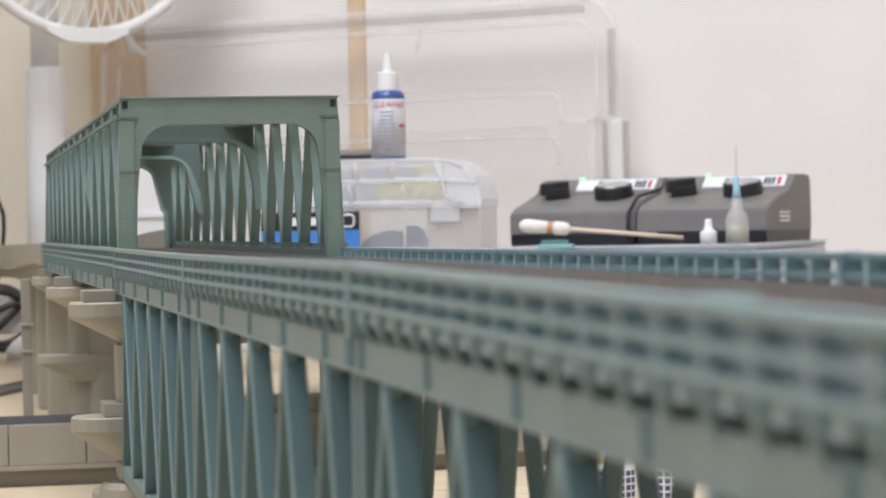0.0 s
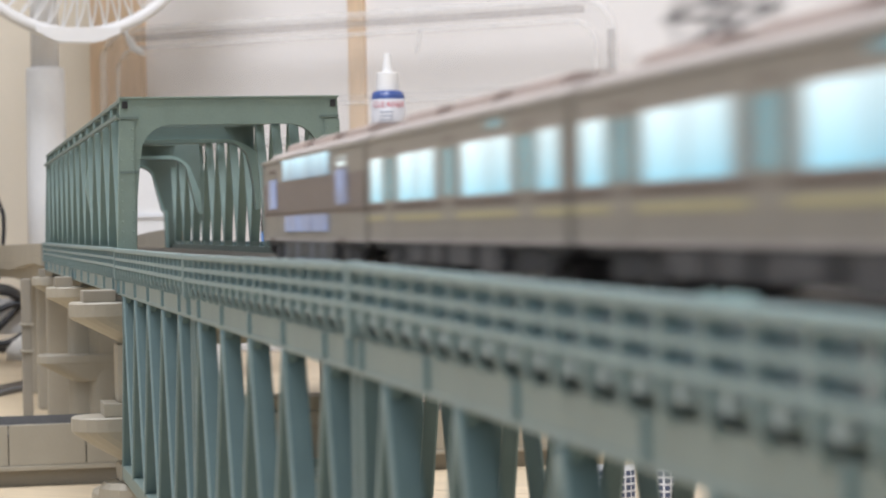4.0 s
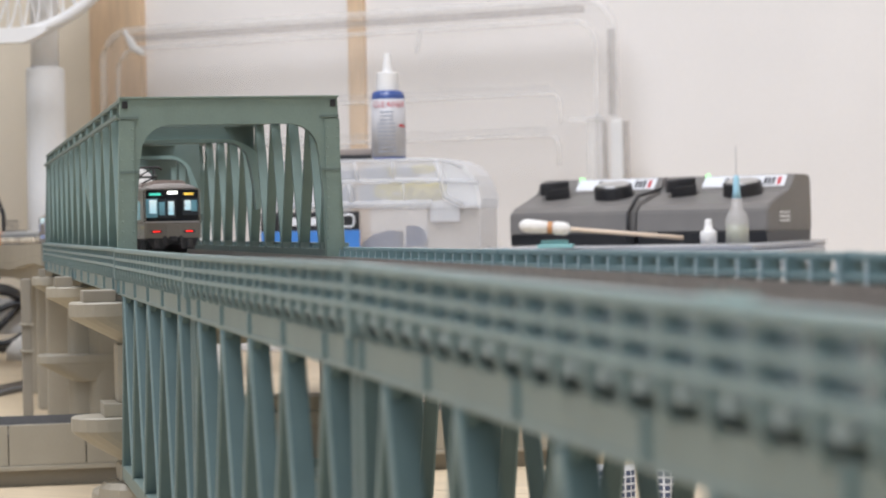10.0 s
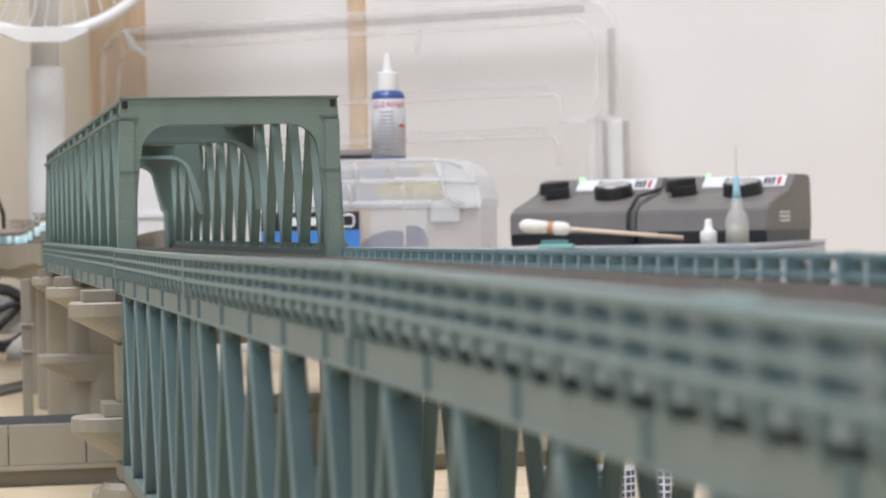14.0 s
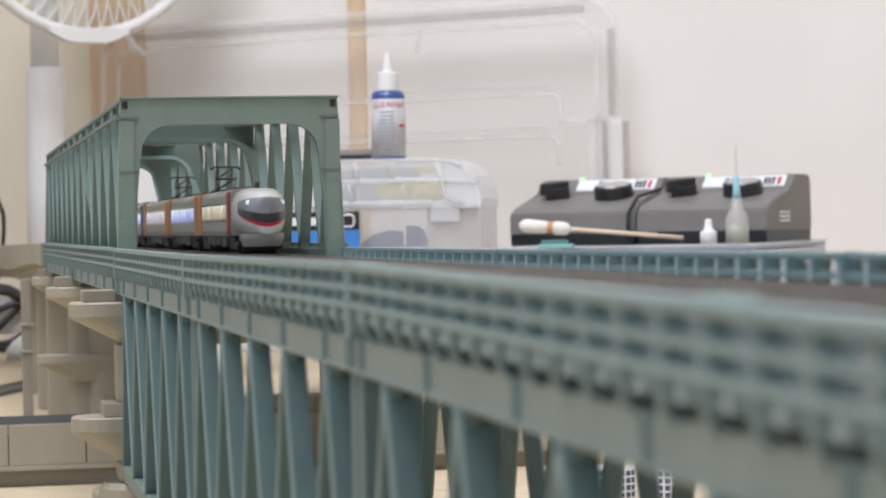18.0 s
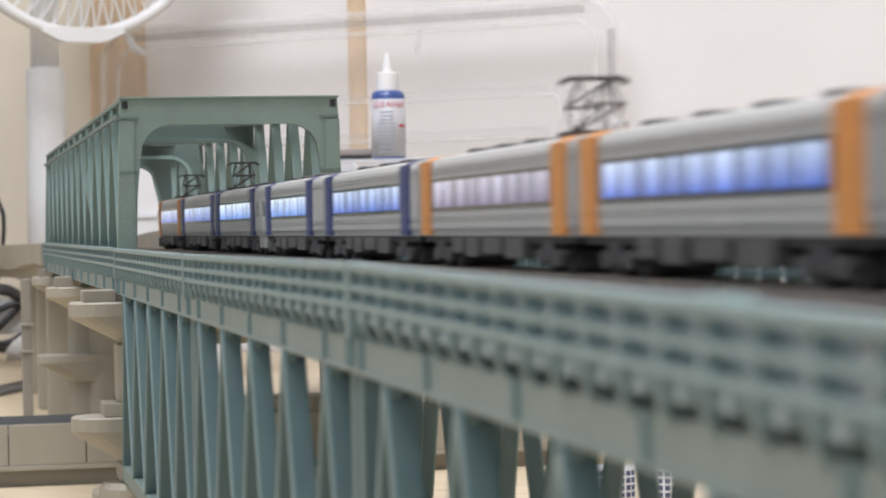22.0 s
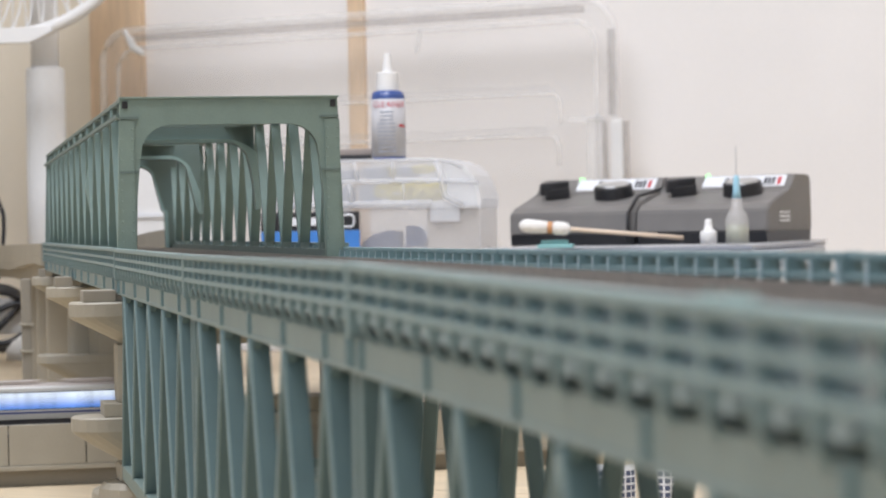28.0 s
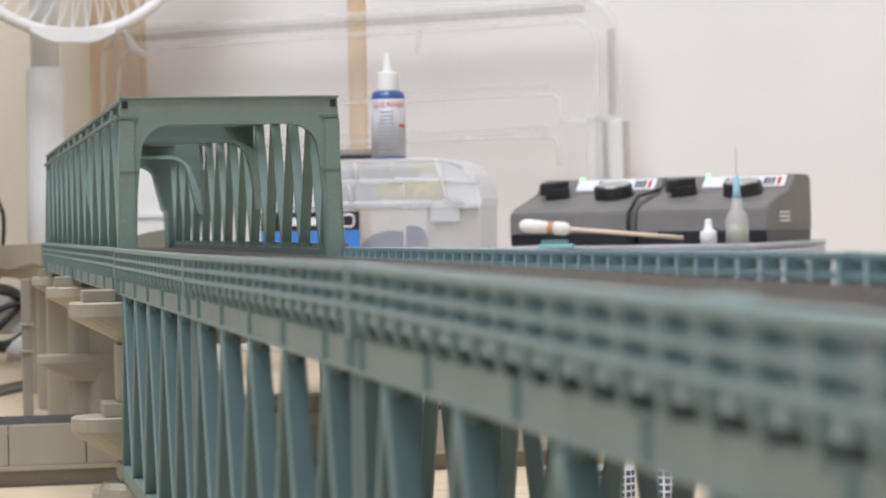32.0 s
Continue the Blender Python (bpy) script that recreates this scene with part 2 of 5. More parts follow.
def mesh_of(name, bm, material, smooth=False):
    bmesh.ops.recalc_face_normals(bm, faces=bm.faces)
    bmesh.ops.scale(bm, vec=(0.001, 0.001, 0.001), verts=bm.verts)
    me = bpy.data.meshes.new(name)
    bm.to_mesh(me)
    bm.free()
    me.materials.append(material)
    if smooth:
        for p in me.polygons:
            p.use_smooth = True
    return me


def part(name, bm, material, parent, label="", smooth=False):
    """Links a bmesh as one mesh under a thing or a part."""
    ob = new(name, mesh_of(name, bm, material, smooth))
    ob.parent = parent
    if label:
        ob["label"] = label
    return ob


def share(name, me, parent, m):
    """A further piece on a shared mesh."""
    ob = new(name, me)
    ob.parent = parent
    ob.matrix_basis = m
    return ob


def thing(name, label, category, group="", kind="", m=None):
    e = new(name)
    e.empty_display_size = 0.02
    if m is not None:
        e.matrix_basis = m
    return tagged(e, label, category, group, kind)


def solid(name, bm, material, label, category, group="", kind="", m=None, smooth=False):
    ob = new(name, mesh_of(name, bm, material, smooth))
    if m is not None:
        ob.matrix_basis = m
    return tagged(ob, label, category, group, kind)


def B():
    return bmesh.new()


# ---------- the room ----------
FLOOR_Z = -122.0
ROOM = mm(0, 0, 0, 0, 0, -40)          # along the back wall, towards it
E0, E1, N0, N1, TOP = -2800, 2300, -2700, 1515, 2250
bm = B(); box(bm, E0, E1, N0, N1, FLOOR_Z - 30, FLOOR_Z - 4)
floor = solid("floor", bm, M_FLOOR, "pale wooden board floor under the model railway", "floor", kind="structure", m=ROOM)
PLANK = 105.0
bm = B(); box(bm, E0 + 1, E1 - 1, 0.6, PLANK - 0.6, FLOOR_Z - 3.9, FLOOR_Z)
me = mesh_of("plank", bm, M_FLOOR)
for k in range(int((N1 - N0) / PLANK)):
    share("plank", me, floor, mm(0, N0 + k * PLANK, 0))
bm = B(); box(bm, E0, E1, N0, N1, TOP, TOP + 60)
solid("ceiling", bm, M_CEIL, "plain white ceiling", "ceiling", kind="structure", m=ROOM)
bm = B(); box(bm, E0, -1120, N1, N1 + 80, FLOOR_Z, TOP)
solid("wall_west", bm, M_TANWALL, "tan plaster wall behind the fan", "wall", kind="structure", m=ROOM)
bm = B(); box(bm, -1120, E1, N1, N1 + 80, FLOOR_Z, TOP)
solid("wall_north", bm, M_WALL, "cream papered wall behind the controllers", "wall", kind="structure", m=ROOM)
# unseen walls; two toned dark blue-grey to dim and tint the bounced light
for nm, q in (("wall_south", (E0, E1, N0 - 80, N0)), ("wall_east", (E1, E1 + 80, N0, N1)), ("wall_side", (E0 - 80, E0, N0, N1))):
    bm = B(); box(bm, *q, FLOOR_Z, TOP)
    plain = nm == "wall_east"
    solid(nm, bm, M_WALL if plain else M_DIMWALL, "plain cream wall" if plain else "unseen blue-grey wall, toned to dim the bounced light", "wall", kind="structure", m=ROOM)
for e0, e1, out in ((-1174, -1105, 10), (-843, -824, 6)):
    bm = B(); box(bm, e0, e1, N1 - out, N1 + 2, FLOOR_Z, TOP - 2)
    solid("trim", bm, M_POST, "upright timber post of the wall, orange-brown wood", "trim", kind="structure", m=ROOM)

# window frame added behind the camera, out of view, to go with the fill lamp
win = solid("window_1", box(B(), 330, 510, N0 + 1, N0 + 22, 480, 500), M_WHITE, "white window frame added out of view behind the camera", "window", kind="structure", m=ROOM)
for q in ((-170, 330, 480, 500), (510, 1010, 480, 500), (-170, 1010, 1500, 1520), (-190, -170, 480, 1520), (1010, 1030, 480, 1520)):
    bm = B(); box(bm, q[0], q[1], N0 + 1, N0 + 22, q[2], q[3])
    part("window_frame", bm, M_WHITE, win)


# ---------- deck truss spans ----------
SPAN = 242.0
PITCH = 12.1
RAIL_POSTS = 20


def post_mesh(material):
    """The web of a railing post, cut away over the hollow at its foot."""
    bm = B()
    prism(bm, [(0.1, 1.7), (0.1, -5.4), (0.8, -6.2), (2.75, -6.2), (2.75, 1.7)], -0.45, 0.45, "y")
    return mesh_of("post", bm, material)


def rib_mesh(material):
    """The outer rib of a post, its foot curved in to the girder."""
    bm = B()
    outer = [(-0.55, 2.0), (-0.55, -5.8), (-0.4, -6.9), (0.1, -7.8), (0.9, -8.4), (1.7, -8.5)]
    inner = [(1.7, -7.9), (1.1, -7.8), (0.55, -7.3), (0.25, -6.6), (0.12, -5.6), (0.12, 2.0)]
    prism(bm, outer + inner, -0.6, 0.6, "y")
    return mesh_of("rib", bm, material)


def lug_mesh():
    """Rounded bracket with an added upright web on the near face of a post."""
    bm = B()
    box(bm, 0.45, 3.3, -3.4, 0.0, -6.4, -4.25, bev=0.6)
    # upright strip added to lighten the inner half of each railing cell
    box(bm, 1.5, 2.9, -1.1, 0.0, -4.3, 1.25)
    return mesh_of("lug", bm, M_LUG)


POST_ME, POST_IN, LUG_ME = post_mesh(M_LITPOST), post_mesh(M_TEAL), lug_mesh()
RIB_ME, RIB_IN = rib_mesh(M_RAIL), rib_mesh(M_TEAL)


def handrail(parent, side, length, n, y0=0.0):
    """Railing panel along y: three bars, posts, and knobs on the walkway."""
    x = 40.0 * side
    bm = B()
    box(bm, x - 1.5 if side > 0 else x - 0.9, x + 0.9 if side > 0 else x + 1.5, y0 + 0.5, y0 + length - 0.5, 1.3, 2.6, bev=0.3)
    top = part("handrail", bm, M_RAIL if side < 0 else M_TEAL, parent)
    for z0, z1 in ((-1.45, -0.55), (-4.05, -3.1)) if side < 0 else ((-1.6, -0.5), (-4.3, -3.0), (-6.4, -5.6)):
        bm = B()
        box(bm, x - 2.6 if side > 0 else x - 0.6, x + 0.6 if side > 0 else x + 1.2, y0 + 0.5, y0 + length - 0.5, z0, z1)
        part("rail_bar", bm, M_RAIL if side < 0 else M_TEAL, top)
    for k in range(n + 1):
        y = y0 + min(max(k * length / n, 1.2), length - 1.2)
        at = mm(x, y, 0, 0, 0, 0 if side < 0 else 180)
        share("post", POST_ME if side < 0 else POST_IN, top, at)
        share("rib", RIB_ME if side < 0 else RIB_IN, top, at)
    for y in (y0 + 1.1, y0 + length - 1.1):
        bm = B(); box(bm, *sorted((x + 0.8 * side, x - 1.3 * side)), y - 0.8, y + 0.8, -8.2, 2.75, bev=0.25)
        part("end_post", bm, M_RAIL if side < 0 else M_TEAL, top)
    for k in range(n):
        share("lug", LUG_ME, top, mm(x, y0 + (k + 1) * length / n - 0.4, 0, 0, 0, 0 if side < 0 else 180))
    bm = B(); box(bm, *sorted((x - 0.9 * side, x - 5.8 * side)), y0 + 0.5, y0 + length - 0.5, -6.2, -5.7)
    part("walkway", bm, M_GREEN, top)
    return top


def girder(parent, side, length, n, y0=0.0):
    """Edge girder with flanges and stiffeners."""
    x = 38.3 * side
    bm = B()
    box(bm, x - 0.8, x + 0.8, y0 + 0.3, y0 + length - 0.3, -12.6, -8.35)
    g = part("girder", bm, M_GIRDER, parent)
    bm = B()
    box(bm, x - 1.1, x + 1.1, y0 + 0.3, y0 + length - 0.3, -13.5, -12.62, bev=0.25)
    part("flange", bm, M_GIRDER, g)
    # wall added behind the hollow so no light leaks through under the deck
    bm = B(); box(bm, *sorted((33.2 * side, 34.6 * side)), y0 + 0.3, y0 + length - 0.3, -13.4, -5.5)
    part("light_stop_web", bm, M_GREEN, g)
    bm = B()
    box(bm, -0.45, 0.45, -0.35, 0.35, -12.6, -8.4)
    me = mesh_of("stiffener", bm, M_TEAL)
    for k in range(-1, n + 1):
        y = y0 + min(max((k + 0.5) * length / n, 1.5), length - 1.5)
        share("stiffener", me, g, mm(x + 1.1 * side, y, 0))
    return g


def deck_span():
    t = thing("deck_truss_span", "grey-green plastic deck truss bridge span with railings", "model bridge", "deck truss spans")
    bm = B(); box(bm, -33.1, 33.1, 0.3, SPAN - 0.3, -7.8, -5.6)
    part("deck", bm, M_GREEN, t)
    for s in (-1, 1):
        handrail(t, s, SPAN, RAIL_POSTS)
        girder(t, s, SPAN, 5)
        x = 36.5 * s
        bm = B(); box(bm, x - 3, x + 3, 0.5, SPAN - 0.5, -76.5, -71.5, bev=0.5)
        part("bottom_chord", bm, M_GREEN, t)
        h = SPAN / 10
        for k in range(10):
            ya, yb = (k * h, (k + 1) * h)
            za, zb = (-72, -13.6) if k % 2 == 0 else (-13.6, -72)
            ya, yb = max(ya, 4), min(yb, SPAN - 4)
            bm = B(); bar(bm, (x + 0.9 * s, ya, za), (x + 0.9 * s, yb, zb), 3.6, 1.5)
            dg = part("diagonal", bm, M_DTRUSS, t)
            # paler strip stands in for the lit outer edge of the diagonal
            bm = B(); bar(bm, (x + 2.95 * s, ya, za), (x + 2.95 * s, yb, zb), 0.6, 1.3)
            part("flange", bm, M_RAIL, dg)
        for k in range(1, 10, 2):
            y = k * h
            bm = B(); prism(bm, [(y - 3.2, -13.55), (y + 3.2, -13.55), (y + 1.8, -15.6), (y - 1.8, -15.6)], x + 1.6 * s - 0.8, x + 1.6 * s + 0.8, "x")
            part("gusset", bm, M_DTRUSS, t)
        for y in (3.2, SPAN - 3.2):
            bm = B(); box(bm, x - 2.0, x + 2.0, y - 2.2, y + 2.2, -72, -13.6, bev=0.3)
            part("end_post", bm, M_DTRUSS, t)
    # unseen bottom bracing, added to cut the floor's bounce into the truss
    for k in range(5):
        y = k * SPAN / 5
        for s in (-1, 1):
            bm = B(); bar(bm, (33 * s, y + 2, -74.5 + 0.6 * s), (-33 * s, y + SPAN / 5 - 2, -74.5 + 0.6 * s), 9.0, 1.0, (0, 1, 0))
            part("bounce_blocking_brace", bm, M_GREEN, t)
    for y in (6, SPAN - 6):
        bm = B(); box(bm, -33, 33, y - 1.5, y + 1.5, -16, -7.8)
        part("floor_beam", bm, M_GREEN, t)
        bm = B(); box(bm, -33, 33, y - 1.5, y + 1.5, -75, -71.6)
        part("strut", bm, M_GREEN, t)
    return t


first = deck_span()
first.matrix_basis = mm(0, -SPAN, 0)
# the clipped-on railings do not lie quite level
SAG = {1: (-0.35, 0.04), 2: (0.3, -0.154), 3: (-1.15, 0.344), 4: (-1.6, 0.1)}
for k in (1, 2, 3, 4):
    sp = first if k == 1 else copy_thing(first, mm(0, -SPAN * k, 0))
    rails = [o for o in sp.children if o.name.startswith("handrail")]
    rails[1].matrix_basis = mm(0, 0, -0.9 if k == 1 else 0, -0.12 if k == 1 else -0.21 if k == 2 else 0)
    rails[0].matrix_basis = mm(0, 0 if k == 1 else -6, SAG[k][0], SAG[k][1])
    if k == 3:
        for dx, dy, r in ((-0.1, 0, 0.8), (0.1, 2.2, 0.6), (0.0, 4.4, 0.9), (0.2, 7.5, 0.6), (-0.1, 10, 0.8), (0.1, 12.5, 0.5)):
            bm = B(); lathe(bm, [(r, 2.5), (r * 0.8, 2.5 + r * 0.6), (0, 2.5 + r * 0.85)], (-39.8 + dx, 62 + dy, 0), 7)
            part("glue_crumb", bm, M_BAND, rails[0], "pale crumb of glue")
    if k == 2:
        rails[0].matrix_basis = rails[0].matrix_basis @ Matrix.Diagonal((1, 248.0 / 242.0, 1, 1))
    if k > 2:
        for o in sp.children:
            if o.name.startswith(("diagonal", "gusset")):
                o.matrix_basis = mm(0, -4.5, 0)
        for g in [o for o in sp.children if o.name.startswith("girder")]:
            for st in [o for o in g.children if o.name.startswith("stiffener")]:
                if st.matrix_basis.translation.y < 0.225:
                    st.matrix_basis = mm(0, 14, 0) @ st.matrix_basis


# ---------- through truss ----------
TL, PAN = 300.0, 50.0


def arch(kind):
    """Right half of a portal's opening in x, z, from the foot to the crown."""
    if kind == "end":
        foot, c, rx, rz = [(33.0, -6), (32.2, 20), (31.0, 33)], (20.5, 34.5), 10.2, 10.0
    elif kind == "far":
        foot, c, rx, rz = [(30.2, -6), (29.8, 19), (28.2, 20), (24.0, 37)], (15.2, 38.0), 8.6, 7.2
    elif kind == "narrow":
        foot, c, rx, rz = [(33.6, 16.5), (32.6, 17.5), (30.2, 27), (28.2, 36)], (18.4, 37.0), 9.4, 8.4
    else:
        foot, c, rx, rz = [(34.2, 16.5), (34.2, 17.5), (33.6, 27), (32.0, 36)], (22.0, 37.0), 9.6, 8.4
    return foot + [(c[0] + rx * math.sin(a), c[1] + rz * math.cos(a)) for a in [radians(90 - 15 * i) for i in range(7)]]


def portal(parent, name, y, kind, depth):
    """A portal: plate with an arched opening, and a proud band round the arch."""
    hw, hb, zt = 37.6, 39.6, 53.9
    right = arch(kind)
    left = [(-x, z) for x, z in reversed(right)]
    if kind in ("mid", "narrow"):
        out = [(-34.4, 16.5), (-34.4, zt - 0.6), (34.4, zt - 0.6), (34.4, 16.5)]
    else:
        out = [(-hb, -6), (-hw - 0.3, 44), (-hw, zt), (hw, zt), (hw + 0.3, 44), (hb, -6)]
    bm = B()
    prism(bm, out + right + left, y, y + depth, "y")
    # inner portals keep the darker green: shade inside the truss put into colour
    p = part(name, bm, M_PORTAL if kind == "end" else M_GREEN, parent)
    if kind != "end":
        # band: narrow over the crown, broad on the knees; paler for the light it catches
        inn = right + left
        outer = []
        for x, z in inn:
            k = min(1.0, max(0.0, (abs(x) - 22.0) / 9.0))
            outer.append((x + math.copysign(1.2 * k + 3.4 * k * k * (1 if z > 24 else 0.3), x), z + 1.3 * (1 - k) + 0.4))
        bm = B()
        n = len(inn)
        rows = [[bm.verts.new((q[0], yy, q[1])) for q in src] for src in (inn, outer) for yy in (y - 4.0, y)]
        for i in range(n - 1):
            for a, b in ((0, 2), (2, 3), (3, 1), (1, 0)):
                bm.faces.new((rows[a][i], rows[a][i + 1], rows[b][i + 1], rows[b][i]))
        part("arch_band", bm, M_BAND, p)
    return p


def through_span():
    t = thing("through_truss_span", "dark grey-green plastic through truss span over two tracks", "model bridge", "through truss spans")
    bm = B(); box(bm, -33.1, 33.1, 0.3, TL - 0.3, -7.8, -5.6)
    part("deck", bm, M_GREEN, t)
    for s in (-1, 1):
        handrail(t, s, TL, 25)
        girder(t, s, TL, 6)
        x = 36.0 * s
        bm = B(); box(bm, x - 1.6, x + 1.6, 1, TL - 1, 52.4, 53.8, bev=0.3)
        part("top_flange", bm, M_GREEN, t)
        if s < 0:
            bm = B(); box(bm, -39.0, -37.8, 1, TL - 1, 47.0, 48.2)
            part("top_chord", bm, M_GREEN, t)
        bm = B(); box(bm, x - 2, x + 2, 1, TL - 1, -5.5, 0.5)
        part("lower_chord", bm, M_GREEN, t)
        n = int(TL / PAN)
        for k in range(n * 4):
            y = (k + 0.5) * PAN / 4
            if k % 2 and s < 0:
                bm = B(); box(bm, x - 1.1, x + 1.1, y - 0.9, y + 0.9, 48.2, 52.4)
                part("short_post", bm, M_GREEN, t)
        for k in range(n):
            for a, b in ((k * PAN, (k + 0.5) * PAN), ((k + 1) * PAN, (k + 0.5) * PAN)):
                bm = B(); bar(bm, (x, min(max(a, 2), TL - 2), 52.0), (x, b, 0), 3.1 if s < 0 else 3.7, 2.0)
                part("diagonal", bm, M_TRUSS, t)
            bm = B(); prism(bm, [((k + 0.5) * PAN - 3.6, 0.5), ((k + 0.5) * PAN + 3.6, 0.5), ((k + 0.5) * PAN + 1.4, 5), ((k + 0.5) * PAN - 1.4, 5)], x - 1.7, x + 1.7, "x")
            part("gusset", bm, M_GREEN, t)
    # top bracing out of view, widened to keep light off the inner portals
    for k in range(7):
        y = min(max(k * 50, 4), TL - 4)
        bm = B(); box(bm, -34, 34, y - 3.2, y + 3.2, 52.0, 53.4)
        part("cross_beam", bm, M_GREEN, t)
        for s in (-1, 1):
            if k < 6:
                bm = B(); bar(bm, (33 * s, k * 50 + 5, 52.7 + 0.2 * s), (-33 * s, k * 50 + 45, 52.7 + 0.2 * s), 9.0, 0.4, (0, 1, 0))
                part("shading_top_brace", bm, M_GREEN, t)
    return t


bm = B(); lathe(bm, [(0.36, 0), (0.26, 0.2), (0, 0.27)], (0, 0, 0), 6)
RIVET_ME = mesh_of("rivet", bm, M_PORTAL)
sp = through_span()
sp.matrix_basis = mm(0, 0.6, 0)
sp2 = copy_thing(sp, mm(0, 301.6, 0))
portal(sp, "portal", -0.4, "end", 4.0)
bm = B(); box(bm, -38.0, 38.0, -1.3, 3.6, 53.45, 54.1, bev=0.15)
part("cap_flange", bm, M_PORTAL, sp)
for s in (-1, 1):
    bm = B(); box(bm, 36.0 * s - 0.95, 36.0 * s + 0.95, -0.8, 0.0, 50.2, 52.6)
    part("bolt_plate", bm, M_BLACK, sp, "dark square bolt plate")
    bm = B(); box(bm, 35.6 * s - 2.6, 35.6 * s + 2.6, -0.9, -0.3, -2, 46)
    leg = part("leg_plate", bm, M_PORTAL, sp)
    for k in range(13):
        for dx in (-1.9, 1.9):
            share("rivet", RIVET_ME, leg, mm(35.6 * s + dx, -0.9, 1 + 3.5 * k, 90))
    for z in (28, 46.5):
        bm = B(); box(bm, *sorted((31.5 * s, 38.0 * s)), -1.15, 0.2, z, z + 0.8)
        part("batten", bm, M_GREEN, leg)
portal(sp, "inner_portal", 207, "mid", 3.0)
portal(sp2, "inner_portal", 133, "narrow", 3.0)
portal(sp2, "far_portal", 294, "far", 4.0)


# ---------- the way of the tracks ----------
GAUGE, TRACK = 9.0, 37.73
BEND_Y, BEND_R = 1400.0, 350.0


def way(s, off):
    """Place and heading on the track at distance s: straight along y, half a circle, and straight back. off: the track's x."""
    r = BEND_R + off
    arc = math.pi * r
    if s <= BEND_Y:
        return off, s, 0.0
    s -= BEND_Y
    if s <= arc:
        a = s / r
        return -BEND_R + r * math.cos(a), BEND_Y + r * math.sin(a), math.degrees(a)
    return -BEND_R - r, BEND_Y - (s - arc), 180.0


def fall(s):
    """How far the line sinks beyond the trusses."""
    k = min(1.0, max(0.0, (s - 640.0) / 800.0))
    return -13.0 * k * k * (3 - 2 * k)


def sweep(bm, off, prof, s0, s1, step, low=0.0):
    """A profile (x from the track's middle, z) drawn along the way."""
    n = max(1, int(round((s1 - s0) / step)))
    rings = []
    for i in range(n + 1):
        x, y, h = way(s0 + (s1 - s0) * i / n, off)
        dz = fall(s0 + (s1 - s0) * i / n)
        c, d = math.cos(radians(h)), math.sin(radians(h))
        rings.append([bm.verts.new((x + px * c, y + px * d, pz + dz - low)) for px, pz in prof])
    k = len(prof)
    for a, b in zip(rings, rings[1:]):
        for i in range(k):
            bm.faces.new((a[i], a[(i + 1) % k], b[(i + 1) % k], b[i]))
    bm.faces.new(rings[0][::-1])
    bm.faces.new(rings[-1])
    return bm


RAIL_END = -2178.0
BACK_END = BEND_Y + math.pi * BEND_R + 2150
BED = [(-14.5, -5.5), (14.5, -5.5), (12.0, -2.6), (-12.0, -2.6)]
for off, low in ((-TRACK / 2, 0.0), (TRACK / 2, 1.2)):
    t = thing("railway_track", "two-rail model track on brown roadbed along the bridge", "model track", "tracks on the bridge")
    pieces = [(RAIL_END, 640.0, 400.0), (640.0, BEND_Y, 50.0), (BEND_Y, BEND_Y + math.pi * (BEND_R + off), 30.0),
              (BEND_Y + math.pi * (BEND_R + off), BACK_END, 400.0)]
    for s0, s1, st in pieces:
        bm = B(); sweep(bm, off, BED, s0, s1, st, low)
        part("roadbed", bm, M_BALLAST, t)
        for g in (-1, 1):
            bm = B()
            x = g * (GAUGE / 2 + 0.4)
            sweep(bm, off, [(x - 0.7, -2.2), (x + 0.7, -2.2), (x + 0.35, -1.8), (x + 0.4, 0), (x - 0.4, 0), (x - 0.35, -1.8)], s0, s1, st, low)
            part("rail", bm, M_STEEL, t)
    bm = B(); box(bm, -8, 8, -0.95, 0.95, -2.7, -1.9)
    me = mesh_of("sleeper", bm, M_SLEEPER)
    for k in range(150):
        share("sleeper", me, t, mm(off, -740 + 4.6 * k, -low))
    bm = B()
    for k in range(150, 300):
        box(bm, off - 8, off + 8, -740.95 + 4.6 * k, -739.05 + 4.6 * k, -2.7 - low, -1.9 - low)
    part("far_sleeper_row", bm, M_SLEEPER, t)["kind"] = "stuff"
    bm = B(); box(bm, off + 3.6, off + 6.4, -586, -577, -2.2 - low, -0.5 - low, bev=0.3)
    part("rail_joiner", bm, M_STEEL, t)

# beige viaducts: behind the camera, beyond the trusses, and round the bend
bm = B()
DECK = [(-34, -19), (34, -19), (34, -10.5), (42, -10.5), (42, 9.0), (38.5, 9.0), (38.5, -5.6), (-42, -5.6), (-42, -10.5), (-34, -10.5)]
v = thing("far_viaduct", "beige plastic double-track viaduct curving beyond the bridge", "model viaduct")
